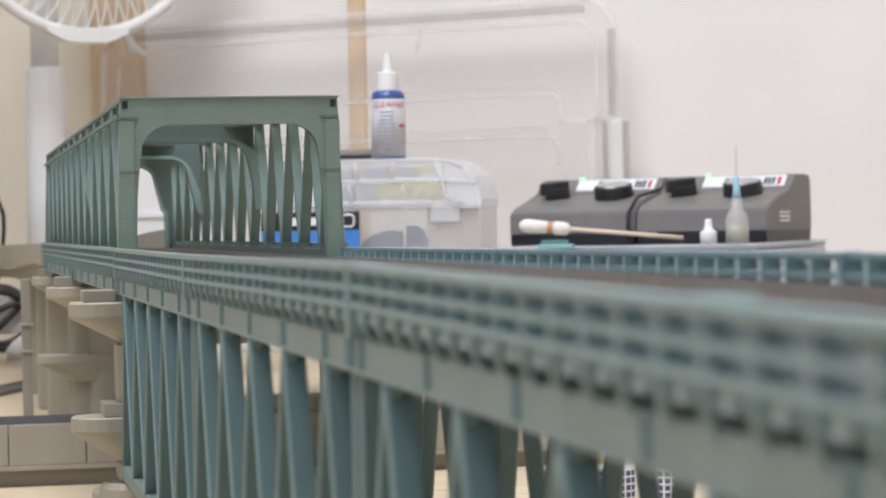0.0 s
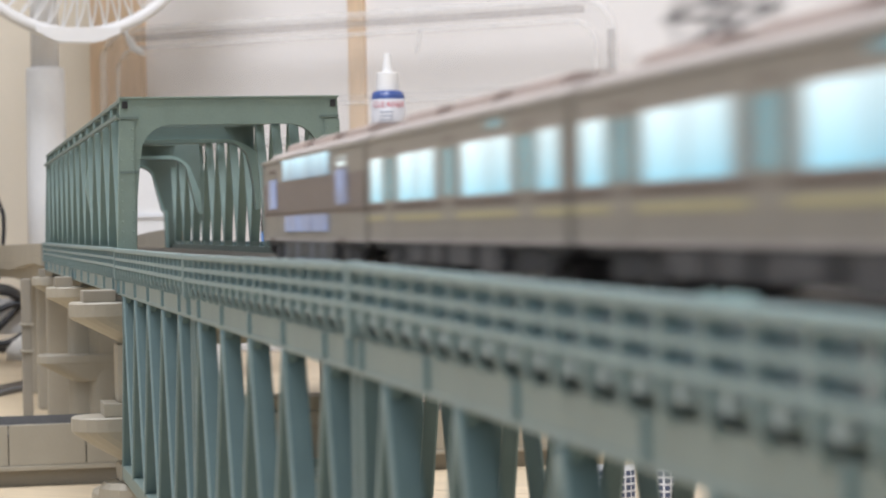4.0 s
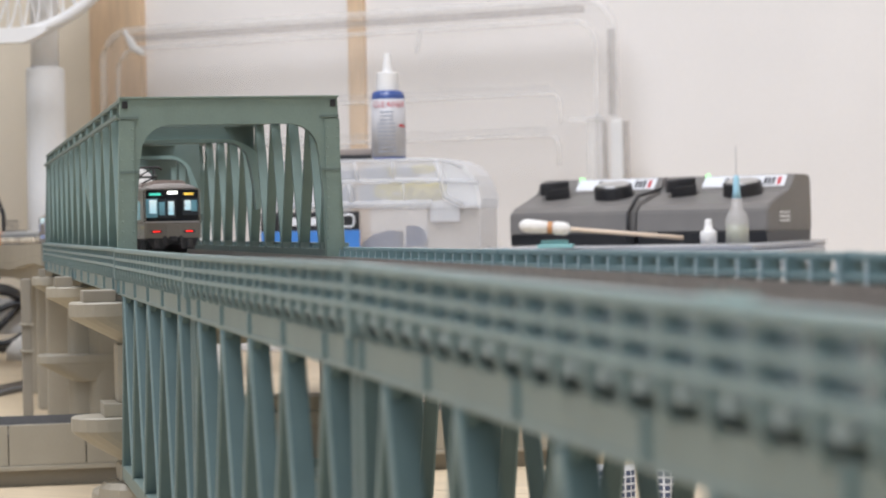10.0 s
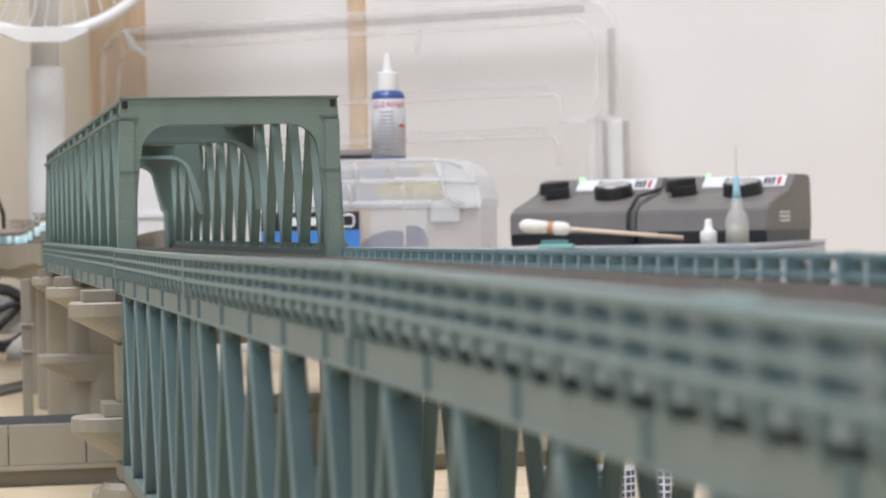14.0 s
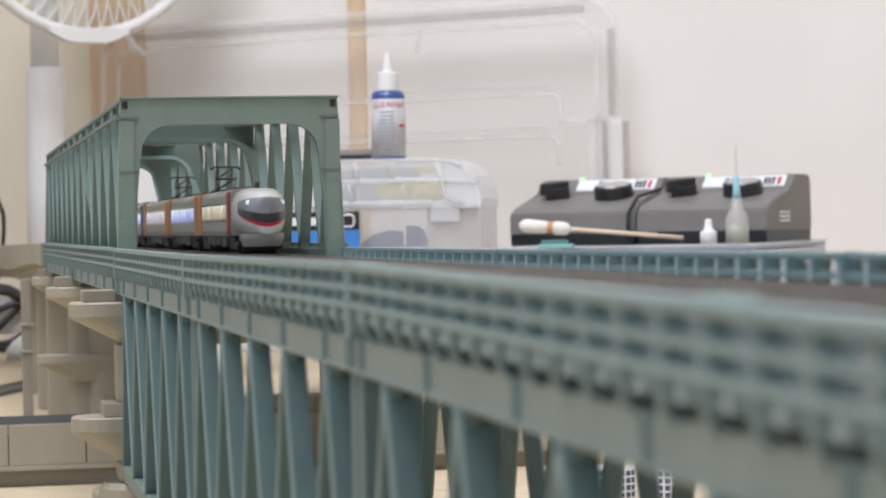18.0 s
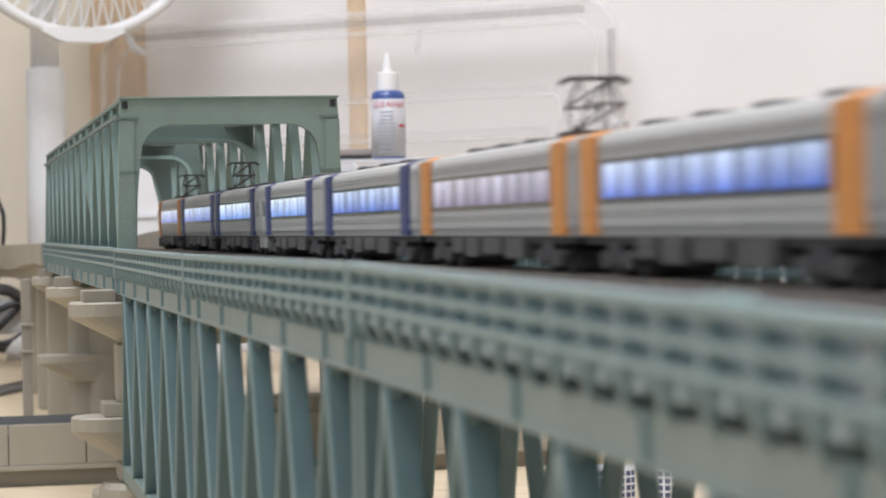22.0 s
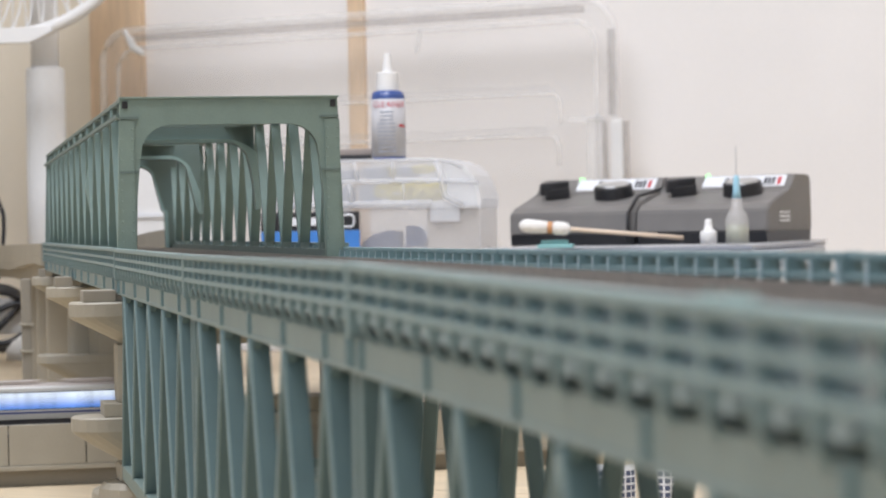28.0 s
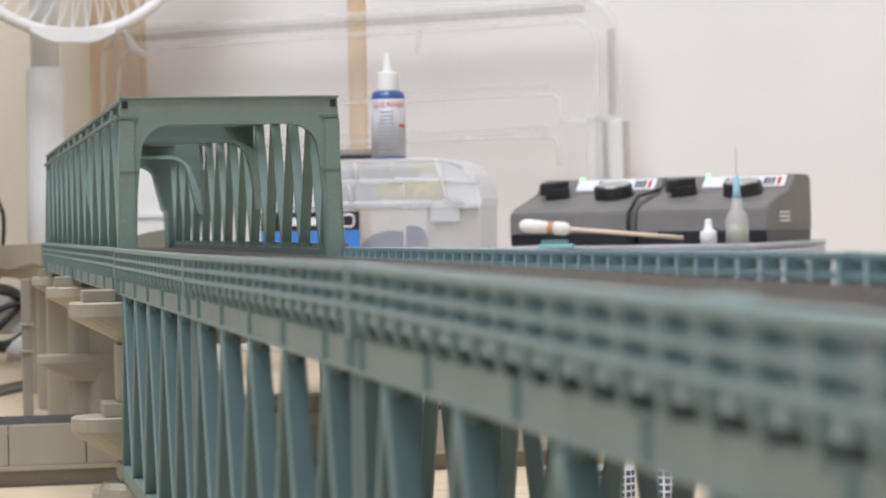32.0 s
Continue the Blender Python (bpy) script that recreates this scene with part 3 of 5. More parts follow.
for s0, s1, st in ((603.5, BEND_Y, 50.0), (BEND_Y, BEND_Y + math.pi * BEND_R, 25.0), (BEND_Y + math.pi * BEND_R, BACK_END, 400.0)):
    bm = B(); sweep(bm, 0, DECK, s0, s1, st)
    part("viaduct_trough", bm, M_PIER, v)
    n = max(2, int((s1 - s0) / st))
    bm, rings = B(), []
    for i in range(n + 1):
        s = s0 + (s1 - s0) * i / n
        x, y, h = way(s, 0)
        c, d = math.cos(radians(h)), math.sin(radians(h))
        top = 2.3 - 4.1 * min(1.0, (s - 603) / 797)
        rings.append([bm.verts.new((x + px * c, y + px * d, pz)) for px, pz in ((-42, -5.5 + fall(s)), (-38.5, -5.5 + fall(s)), (-38.5, top), (-42, top))])
    for r0, r1 in zip(rings, rings[1:]):
        for i in range(4):
            bm.faces.new((r0[i], r0[(i + 1) % 4], r1[(i + 1) % 4], r1[i]))
    bm.faces.new(rings[0]); bm.faces.new(rings[-1][::-1])
    part("parapet", bm, M_PIER, v)
v2 = thing("near_viaduct", "beige plastic double-track viaduct behind the deck trusses", "model viaduct")
bm = B(); sweep(bm, 0, DECK, RAIL_END, -4 * SPAN - 0.5, 400)
part("viaduct_trough", bm, M_PIER, v2)
for s in [RAIL_END + 30, -1800, -1500, -1200]:
    bm = B(); box(bm, -30, 30, s - 12, s + 12, FLOOR_Z, -19.2)
    part("pier", bm, M_PIER, v2)
for s in [660, 830, 1000, 1180, 1760, 2000, 2200, 2400, 2700, 3000, 3300, 3600, 3900, 4200, 4500]:
    x, y, h = way(s, 0)
    if s == 660:
        for side in (-1, 1):
            bm = B()
            box(bm, *sorted((side * 46.2, side * 52)), -8, 8, FLOOR_Z - fall(s), -19.2, bev=0.8)
            leg = part("leg", bm, M_PIERD, v)
            leg.matrix_basis = mm(x, y, fall(s), 0, 0, h)
            for z in (-46, -62):
                bm = B(); box(bm, *sorted((side * 45.2, side * 53)), -9, 9, z - 1.6, z, bev=0.4)
                part("ledge", bm, M_PIER, leg)
        continue
    bm = B(); box(bm, -30, 30, -12, 12, FLOOR_Z - fall(s), -19.2, bev=1.5)
    leg = part("pier", bm, M_PIER, v)
    leg.matrix_basis = mm(x, y, fall(s), 0, 0, h)


# ---------- piers under the joints ----------
def loft(bm, y, levels):
    """Upright solid with half-round ends: each level is (half length, half depth, z)."""
    rings = []
    for hl, hd, z in levels:
        ring = []
        for cx, a0 in ((hl - hd, -90), (-(hl - hd), 90)):
            for k in range(11):
                a = radians(a0 + 18 * k)
                ring.append(bm.verts.new((cx + hd * math.cos(a), y + hd * math.sin(a), z)))
        rings.append(ring)
    n = len(rings[0])
    for a, b in zip(rings, rings[1:]):
        for i in range(n):
            bm.faces.new((a[i], a[(i + 1) % n], b[(i + 1) % n], b[i]))
    bm.faces.new(rings[0])
    bm.faces.new(rings[-1][::-1])


def pier(name, y, z_top, z_foot, wide):
    """Hammerhead pier in two tiers, each cap with flared ends, on a rounded foot."""
    t = thing(name, "beige plastic hammerhead bridge pier on the floor", "model pier", "bridge piers")
    w = wide
    for s in (-1, 1):
        bm = B(); box(bm, *sorted((s * (w - 4.6), s * 40.2)), y - 9, y + 9, z_top, z_top + 4.0, bev=0.4)
        part("bearing_block", bm, M_PIERD, t)
    bm = B(); box(bm, -40.1, 40.1, y - 8, y + 8, z_top, z_top + 2.2)
    part("bearing_plate", bm, M_PIERD, t)
    for nm, tier, flare, foot in (("cap", z_top, 13.9, -50.6), ("middle_cap", -55.3, 15.6, z_foot + 15.1)):
        bm = B()
        loft(bm, y, [(w - 0.6, 11.4, tier), (w, 12, tier - 0.6), (w, 12, tier - 4.9), (w - 1.0, 11.6, tier - 6.0), (w - 9, 10.6, tier - flare * 0.72), (w - 16.8, 9.6, tier - flare), (w - 17.5, 9.2, tier - flare - 1.5)])
        part(nm, bm, M_PIER, t)
        for s in (-1, 1):
            bm = B(); box(bm, *sorted((s * (w - 15.7), s * (w - 24))), y - 8.6, y + 8.6, foot, tier - flare - 0.6, bev=1.5)
            part("column", bm, M_PIER, t)
    bm = B(); box(bm, -w + 10.8, w - 10.8, y - 10.5, y + 10.5, -55.2, -50.6, bev=0.4)
    part("plinth", bm, M_PIER, t)
    bm = B(); loft(bm, y - 2, [(w - 9, 15, z_foot), (w - 9, 15, z_foot + 13), (w - 10.5, 13.5, z_foot + 15)])
    part("foot", bm, M_PIER, t)
    return t


pier("bridge_pier", 10, -15.9, FLOOR_Z + 29, 56)


def slim_pier(name, y, z_top, w, w2, z2, cols, drop):
    """Hammerhead pier on round-ended columns; w2, z2: a second cap lower down, if any; cols: half length and half depth of each column; drop: how far the caps flare in."""
    t = thing(name, "beige plastic hammerhead bridge pier on the floor", "model pier", "bridge piers")
    for s in (-1, 1):
        bm = B(); box(bm, *sorted((s * (w - 4), s * 40.2)), y - 9, y + 9, z_top, z_top + 4.6, bev=0.4)
        part("bearing_block", bm, M_PIERD, t)
        bm = B(); box(bm, *sorted((36 * s, 30 * s)), y - 5, y + 5, z_top, -13.55)
        part("bearing", bm, M_PIERD, t)
    for hw, z, nm in ((w, z_top, "cap"), (w2, z2, "middle_cap")):
        if hw:
            bm = B()
            loft(bm, y, [(hw - 0.6, 11.4, z), (hw, 12, z - 0.6), (hw, 12, z - 4.6), (hw - 1.5, 11.6, z - 5.6), (hw - drop, 10, z - 5.6 - drop * 0.5), (hw - drop - 1.5, 9.5, z - 6.6 - drop * 0.5)])
            part(nm, bm, M_PIER, t)
    for k, (hl, hd) in enumerate(cols):
        bm = B(); loft(bm, y - 2.0 * k, [(hl, hd, z_top - 9 - drop * 0.5), (hl, hd, FLOOR_Z + 12)])
        part("column", bm, M_PIER, t)
    bm = B(); loft(bm, y, [(32, 14, FLOOR_Z + 12), (33, 15, FLOOR_Z + 10), (33, 15, FLOOR_Z)])
    part("foot", bm, M_PIER, t)
    return t


slim_pier("bridge_pier", 295, -16.6, 52, 0, 0, ((17.0, 9.0),), 31)
slim_pier("bridge_pier", 590, -17.0, 48, 46, -62, ((28.0, 5.0), (17.0, 9.0)), 18)
for k in range(1, 5):
    t = thing("low_pier", "low beige plastic pier under the deck truss", "model pier", "low piers")
    bm = B(); lathe(bm, [(13, FLOOR_Z), (13, -80), (12, -77.5), (11, -76.6)], (-24, -SPAN * k, 0))
    part("column", bm, M_PIER, t)
    bm = B(); lathe(bm, [(13, FLOOR_Z), (13, -80), (12, -77.5), (11, -76.6)], (24, -SPAN * k, 0))
    part("column", bm, M_PIER, t)

# ---------- the lower line ----------
LOW_Y, LOW_Z = 450.0, -90.0
t = thing("lower_viaduct", "wide beige plastic trough girder carrying the lower line", "model viaduct")
BAY = 39.6
bm = B(); box(bm, 0.25, BAY - 0.25, 0, 3, LOW_Z - 21, LOW_Z, bev=0.5)
PANEL_ME = mesh_of("side_panel", bm, M_PIER)
for y in (-19, 42):
    for k in range(72):
        share("side_panel", PANEL_ME, t, mm(-27.4 + BAY * (k - 36), LOW_Y + y, 0))
bm = B(); box(bm, -1453, 1424, LOW_Y - 20, LOW_Y + 46, LOW_Z - 23.5, LOW_Z - 21.1, bev=0.4)
part("lip", bm, M_PIER, t)
# grey sheet gives the far wall's inner face its shade
bm = B(); box(bm, -1453, 1424, LOW_Y + 41.2, LOW_Y + 41.9, LOW_Z - 15, LOW_Z + 0.3)
part("shaded_lining", bm, M_TRACKGREY, t)
bm = B(); box(bm, -1453, 1424, LOW_Y - 14, LOW_Y + 40, FLOOR_Z, LOW_Z - 23.6)
part("girder_base", bm, M_PIERD, t)
bm = B(); box(bm, -1453, 1424, LOW_Y - 15.9, LOW_Y + 41, LOW_Z - 21, LOW_Z - 10.2)
part("trough_floor", bm, M_TRACKGREY, t)
lt = thing("lower_track", "grey slab model track on the lower viaduct", "model track")
bm = B(); box(bm, -1500, 1400, LOW_Y - 13, LOW_Y + 13, LOW_Z - 10, LOW_Z - 5.6, bev=0.8)
part("slab", bm, M_TRACKGREY, lt)
for g in (-4.9, 4.9):
    bm = B(); box(bm, -1500, 1400, LOW_Y + g - 0.5, LOW_Y + g + 0.5, LOW_Z - 5.6, LOW_Z - 3.6)
    part("rail", bm, M_STEEL, lt)


# ---------- things behind the bridge ----------
M_CLEAR = mat("clear_plastic", (0.80, 0.77, 0.74), 0.25, 0, 20, 0.04, 0.05, 10, alpha=0.10)
M_RIM = mat("milky_plastic_rim", (0.95, 0.93, 0.90), 0.25, 0, 20, 0.03, 0.05, 10, alpha=0.25)
M_SMOKE = mat("smoky_clear_edge", (0.46, 0.42, 0.39), 0.3, 0, 20, 0.05, 0.05, 10, alpha=0.30)
M_FROST = mat("frosted_plastic", (0.84, 0.84, 0.85), 0.35, 0, 40, 0.05, 0.1, 10, alpha=0.46)
M_HAZE = mat("hazy_clear_plastic", (0.82, 0.79, 0.77), 0.35, 0, 40, 0.05, 0.1, 10, alpha=0.34)
M_MILK = mat("milk_white_plastic", (0.90, 0.91, 0.92), 0.3, 0, 40, 0.04, 0.05, 10, alpha=0.30)
M_TRAY = mat("smoky_clear_plastic", (0.34, 0.35, 0.38), 0.3, 0, 40, 0.06, 0.05, 10)
M_CTRL = mat("grey_controller_plastic", (0.185, 0.174, 0.164), 0.5, 0, 60, 0.06, 0.15, 30)
M_STRIP = mat("white_label_strip", (0.78, 0.79, 0.81), 0.4, 0, 60, 0.03, 0.0)
M_INK = mat("dark_print", (0.06, 0.06, 0.07), 0.5, 0, 100, 0.1, 0.0)
M_REDINK = mat("red_print", (0.55, 0.05, 0.06), 0.5, 0, 100, 0.1, 0.0)
M_METAL = mat("silver_knob_cap", (0.62, 0.62, 0.62), 0.3, 0.9, 100, 0.05, 0.05)
M_GREENDOT = mat("green_pilot_lamp", (0.2, 0.6, 0.2), 0.3, 0, 90, 0, 0, emit=(0.3, 1.0, 0.3), strength=3.0)
M_COTTON = mat("cotton", (0.82, 0.80, 0.76), 0.95, 0, 300, 0.08, 0.6, 4)
M_STICK = mat("pale_stick_wood", (0.72, 0.58, 0.45), 0.6, 0, 60, 0.1, 0.1, stretch=(0.5, 6, 6))
M_TAN = mat("tan_tip", (0.55, 0.28, 0.13), 0.6, 0, 100, 0.1, 0.1)
M_AQUA = mat("aqua_clip_plastic", (0.25, 0.50, 0.50), 0.4, 0, 100, 0.05, 0.05)
M_HUB = mat("pale_blue_hub", (0.35, 0.60, 0.72), 0.3, 0, 100, 0.05, 0.0)
M_LIQUID = mat("greenish_liquid", (0.40, 0.42, 0.30), 0.3, 0, 80, 0.08, 0.0)
M_BOTTLE = mat("blue_bottle_plastic", (0.05, 0.09, 0.27), 0.25, 0, 60, 0.08, 0.0)
M_LABEL = mat("grey_white_bottle_label", (0.52, 0.51, 0.52), 0.45, 0, 120, 0.08, 0.0)
M_YELLOW = mat("yellow_plastic", (0.72, 0.62, 0.20), 0.5, 0, 80, 0.08, 0.0)
M_CREAMCAP = mat("cream_cap_plastic", (0.78, 0.71, 0.52), 0.45, 0, 80, 0.06, 0.0)
M_NAVYINK = mat("dark_blue_print", (0.07, 0.09, 0.16), 0.5, 0, 100, 0.1, 0.0)
M_CARD = mat("beige_card", (0.52, 0.46, 0.39), 0.8, 0, 60, 0.06, 0.1)
M_BLUE = mat("blue_print", (0.06, 0.22, 0.58), 0.4, 0, 80, 0.05, 0.0)
M_GREYBLUE = mat("grey_blue_part", (0.32, 0.35, 0.42), 0.5, 0, 80, 0.08, 0.0)
M_BROWNBOX = mat("dull_brown_card", (0.33, 0.28, 0.25), 0.8, 0, 80, 0.08, 0.1)


def lettering(text, size, material, parent, radius, z, turn, label):
    """Printed letters wrapped round an upright cylinder."""
    cu = bpy.data.curves.new("lettering", "FONT")
    cu.body, cu.size, cu.align_x = text, size * 0.001, "CENTER"
    tmp = new("lettering", cu)
    me = bpy.data.meshes.new_from_object(tmp.evaluated_get(bpy.context.evaluated_depsgraph_get()))
    bpy.data.objects.remove(tmp)
    bm = B()
    bm.from_mesh(me)
    bmesh.ops.triangulate(bm, faces=bm.faces)
    for v in bm.verts:
        a = v.co.x / (radius * 0.001) + turn
        v.co = Vector((radius * 0.001 * math.sin(a), -radius * 0.001 * math.cos(a), z * 0.001 + v.co.y))
    bm.to_mesh(me)
    bm.free()
    me.materials.append(material)
    ob = new("lettering", me)
    ob.parent = parent
    ob["label"] = label
    return ob


# large clear storage lid leaning on the wall
def rounded(x0, x1, z0, z1, r, n=8):
    pts = []
    for cx, cz, a0 in ((x1 - r, z1 - r, 0), (x0 + r, z1 - r, 90), (x0 + r, z0 + r, 180), (x1 - r, z0 + r, 270)):
        for k in range(n + 1):
            a = radians(a0 + 90 * k / n)
            pts.append((cx + r * math.cos(a), cz + r * math.sin(a)))
    return pts


lid = thing("storage_cover", "large clear plastic storage cover leaning on the wall", "storage cover", m=ROOM)
LY = N1 - 48
bm = B(); prism(bm, rounded(-1128, -517, FLOOR_Z + 1, 226, 34), LY, LY + 2, "y")
part("panel", bm, M_CLEAR, lid)
for inset, r in ((0, 4.0), (20, 2.6)):
    bm = B()
    rod(bm, [(x, LY - 1, z) for x, z in rounded(-1128 + inset, -517 - inset, FLOOR_Z + 5 + inset, 226 - inset, 34 - inset * 0.4)], r, 8, True)
    part("rim", bm, M_RIM, lid, smooth=True)
for z, e0, e1 in ((136, -1060, -580), (95, -1060, -582)):
    bm = B(); rod(bm, [(e0, LY - 0.5, z), (e1 - 6, LY - 0.5, z), (e1, LY - 0.5, z - 3), (e1 + 3, LY - 0.5, z - 12), (e1 + 3, LY - 0.5, z - 30)], 2.0, 8)
    part("ridge", bm, M_RIM, lid, smooth=True)
    bm = B(); prism(bm, [(e0, z + 2), (e1 - 4, z + 2), (e1 - 9, z + 9), (e0, z + 9)], LY - 1.4, LY - 0.2, "y")
    part("step", bm, M_CLEAR, lid)
bm = B(); rod(bm, [(-733, LY - 1, 206), (-734, LY - 1, 196), (-737, LY - 1, 184)], 2.2, 8)
part("ridge", bm, M_RIM, lid, smooth=True)
bm = B(); box(bm, -566, -529, LY - 8, LY - 3, 106, 112, bev=1.5)
part("latch", bm, M_RIM, lid)
bm = B(); box(bm, -520, -507, LY - 9, LY - 2, 42, 108, bev=3)
part("latch", bm, M_WHITE, lid, "white plastic latch")
bm = B(); box(bm, -546, -526, LY - 7, LY - 3, 42, 112, bev=1.5)
part("latch", bm, M_RIM, lid)
bm = B(); rod(bm, [(-1096, LY - 5, 226), (-1089, LY - 5, 216), (-1084, LY - 5, 207), (-1070, LY - 5, 199)], [1.5, 4, 5, 3], 8)
part("latch", bm, M_WHITE, lid, "white plastic latch")

# smoky strips draw the darker shading along the lip and the latch's edges, seen edge on
for q in ((-1090, -548, 213, 221), (-524, -516, 112, 196)):
    bm = B(); box(bm, q[0], q[1], LY - 3.2, LY - 2.2, q[2], q[3], bev=0.4)
    part("lip", bm, M_SMOKE, lid)
for e in (-529, -505.5):
    bm = B(); box(bm, e, e + 3, LY - 9, LY - 2, 42, 106, bev=0.8)
    part("latch_edge", bm, M_SMOKE, lid)

# white drawer box seen through the truss
bm = B(); box(bm, 60, 140, 1290, 1420, FLOOR_Z, 66, bev=3)
wb_ = solid("white_drawer_box", bm, M_WHITE, "white plastic drawer box behind the truss bridge", "storage box")
bm = B(); box(bm, 62, 138, 1288.2, 1290.2, 20, 24)
part("seam", bm, M_STRIP, wb_)

# clear case carrying the controllers
tb = thing("low_stand", "low smoky grey plastic stand carrying the controllers and parts box", "table", m=mm(140, 1012, 0, 0, 0, -27))
bm = B(); box(bm, -6, 400, -14, 240, -27, -14.8, bev=2)
part("tabletop", bm, M_TRAY, tb)
for x, y in ((122, -4), (388, -4), (122, 226), (388, 226)):
    bm = B(); box(bm, x - 6, x + 6, y - 6, y + 6, FLOOR_Z, -27.1, bev=1)
    part("leg", bm, M_TRAY, tb)
case = thing("plastic_tray", "shallow clear plastic tray under the controllers", "tray", m=mm(300, 950, 0, 0, 0, -32))
bm = B(); box(bm, 0, 205, 0, 264, -14.6, -10.5, bev=1.8)
part("tray_floor", bm, M_TRAY, case)
bm = B(); rod(bm, [(0, 0, -10.5), (205, 0, -10.5), (205, 264, -10.5), (0, 264, -10.5)], 1.4, 8, True)
part("tray_rim", bm, M_RIM, case, smooth=True)


# speed controllers
def controller(m, tag):
    t = thing("speed_controller", tag, "speed controller", "controllers", m=m)
    w, d = 109.0, 110.0
    bm = B()
    prism(bm, [(2, 0), (d - 2, 0), (d, 9), (0, 9)], 1.0, w - 1.0, "x")
    part("base", bm, M_BLACK, t)
    bm = B()
    prism(bm, [(0, 9), (d, 9), (d - 2, 50), (d - 5, 54), (d * 0.63, 54), (d * 0.5, 41.0), (9, 31), (1, 26)], 0, w, "x")
    bmesh.ops.bevel(bm, geom=[e for e in bm.edges], offset=1.2, segments=2, affect="EDGES")
    part("housing", bm, M_CTRL, t)
    slope = math.degrees(math.atan2(9, d * 0.5 - 9))
    bm = B()
    prism(bm, [(d * 0.535, 44.3), (d * 0.622, 53.0), (d * 0.619, 53.5), (d * 0.531, 44.8)], 34, w - 6, "x")
    strip = part("label_strip", bm, M_STRIP, t, "white label strip with dark and red print")
    for xa, xb, m_ in ((52, 55, M_INK), (56.2, 58.6, M_INK), (85.0, 87.6, M_INK), (88.4, 91, M_INK), (91.8, 94.4, M_INK), (96.4, 99.4, M_REDINK)):
        bm = B()
        prism(bm, [(d * 0.545, 45.5), (d * 0.604, 51.4), (d * 0.601, 51.9), (d * 0.542, 46.0)], xa, xb, "x")
        part("print", bm, m_, strip)
    top = Matrix.Translation((0, d * 0.40, 38.6)) @ Matrix.Rotation(radians(slope), 4, "X")
    bm = B(); lathe(bm, [(16, 0), (15.5, 9), (14.5, 10)], (0, 0, 0), 28)
    bmesh.ops.transform(bm, matrix=Matrix.Translation((74, 0, 0)) @ top, verts=bm.verts)
    k = part("speed_knob", bm, M_BLACK, t, "round black speed knob", smooth=False)
    bm = B(); lathe(bm, [(13.2, 10), (12.6, 11.2), (0, 11.4)], (0, 0, 0), 28)
    bmesh.ops.transform(bm, matrix=Matrix.Translation((74, 0, 0)) @ top, verts=bm.verts)
    part("knob_cap", bm, M_METAL, k, "silver knob cap")
    bm = B()
    box(bm, -10, 10, -6, 6, 0.5, 9, bev=1.5)
    box(bm, -13, 10, -4.5, 4.5, 8, 14, bev=1.5)
    box(bm, -14, -4, -5, 5, 4, 12, bev=1.2)
    bmesh.ops.transform(bm, matrix=Matrix.Translation((24, 0, 0)) @ top @ Matrix.Rotation(radians(28), 4, "Z"), verts=bm.verts)
    part("direction_lever", bm, M_BLACK, t, "black direction lever")
    bm = B(); lathe(bm, [(1.6, 0), (1.6, 1.5), (0, 2)], (36, d * 0.62, 53.4), 12)
    part("pilot_lamp", bm, M_GREENDOT, t, "small glowing green pilot lamp")
    bm = B(); box(bm, w - 0.1, w + 0.3, 26, 62, 14, 26)
    plate = part("rating_plate", bm, M_CTRL, t, "grey rating plate with small print")
    for k_ in range(3):
        bm = B(); box(bm, w + 0.2, w + 0.5, 28, 54, 16.4 + 3.2 * k_, 18.0 + 3.2 * k_)
        part("print", bm, M_STRIP, plate)
    return t


UX, UY = 353.0, 1092.0
CD = (math.cos(radians(-38)), math.sin(radians(-38)))
for k in range(2):
    controller(mm(UX + CD[0] * 110.5 * k, UY + CD[1] * 110.5 * k, -10.4, 0, 0, -38), "grey train speed controller with black knob and lever")
bm = B(); rod(bm, [(0, 60, 44), (-4, 20, 38), (-3, -4, 24), (-2, -6, 4)], 1.6, 8)
solid("controller_cable", bm, M_BLACK, "black cable lying between the two controllers", "cable", m=mm(UX + CD[0] * 108, UY + CD[1] * 108, -10.0, 0, 0, -38), smooth=True)

# cotton swab on its clip
sw = thing("cotton_swab", "large cotton swab with a pale wooden stick", "cotton swab")
A, Z_ = Vector((318, 910, 7)), Vector((433, 876, -4.5))
ax = (Z_ - A).normalized()
bm = B(); rod(bm, [A + ax * q for q in (0, 2, 6, 14, 20, 22)], [1.5, 4.0, 5.2, 5.0, 4.4, 2.5], 14)
part("cotton_head", bm, M_COTTON, sw, smooth=True)
bm = B(); rod(bm, [A + ax * q for q in (21, 24.5)], 4.6, 14)
part("band", bm, M_TAN, sw, smooth=True)
bm = B(); rod(bm, [A + ax * q for q in (24.5, 27, 32, 36, 38)], [4.0, 5.0, 5.0, 4.2, 1.6], 14)
part("cotton_collar", bm, M_COTTON, sw, smooth=True)
bm = B(); rod(bm, [A + ax * 37, Z_], 1.7, 10)
part("stick", bm, M_STICK, sw, smooth=True)
bm = B(); box(bm, -13, 13, -8, 8, 0, 3, bev=0.8); box(bm, -11, 9, -3, 3, 3, 6, bev=0.5)
solid("plastic_clip", bm, M_AQUA, "small aqua plastic clip under the swab", "clip", m=mm(345, 908, -10.4, 0, 0, -20))
bm = B(); lathe(bm, [(6, 0), (6.2, 9), (5.6, 10.5), (3.2, 11.5), (2.6, 17), (2.2, 19), (0, 19.4)], (0, 0, 0), 20)
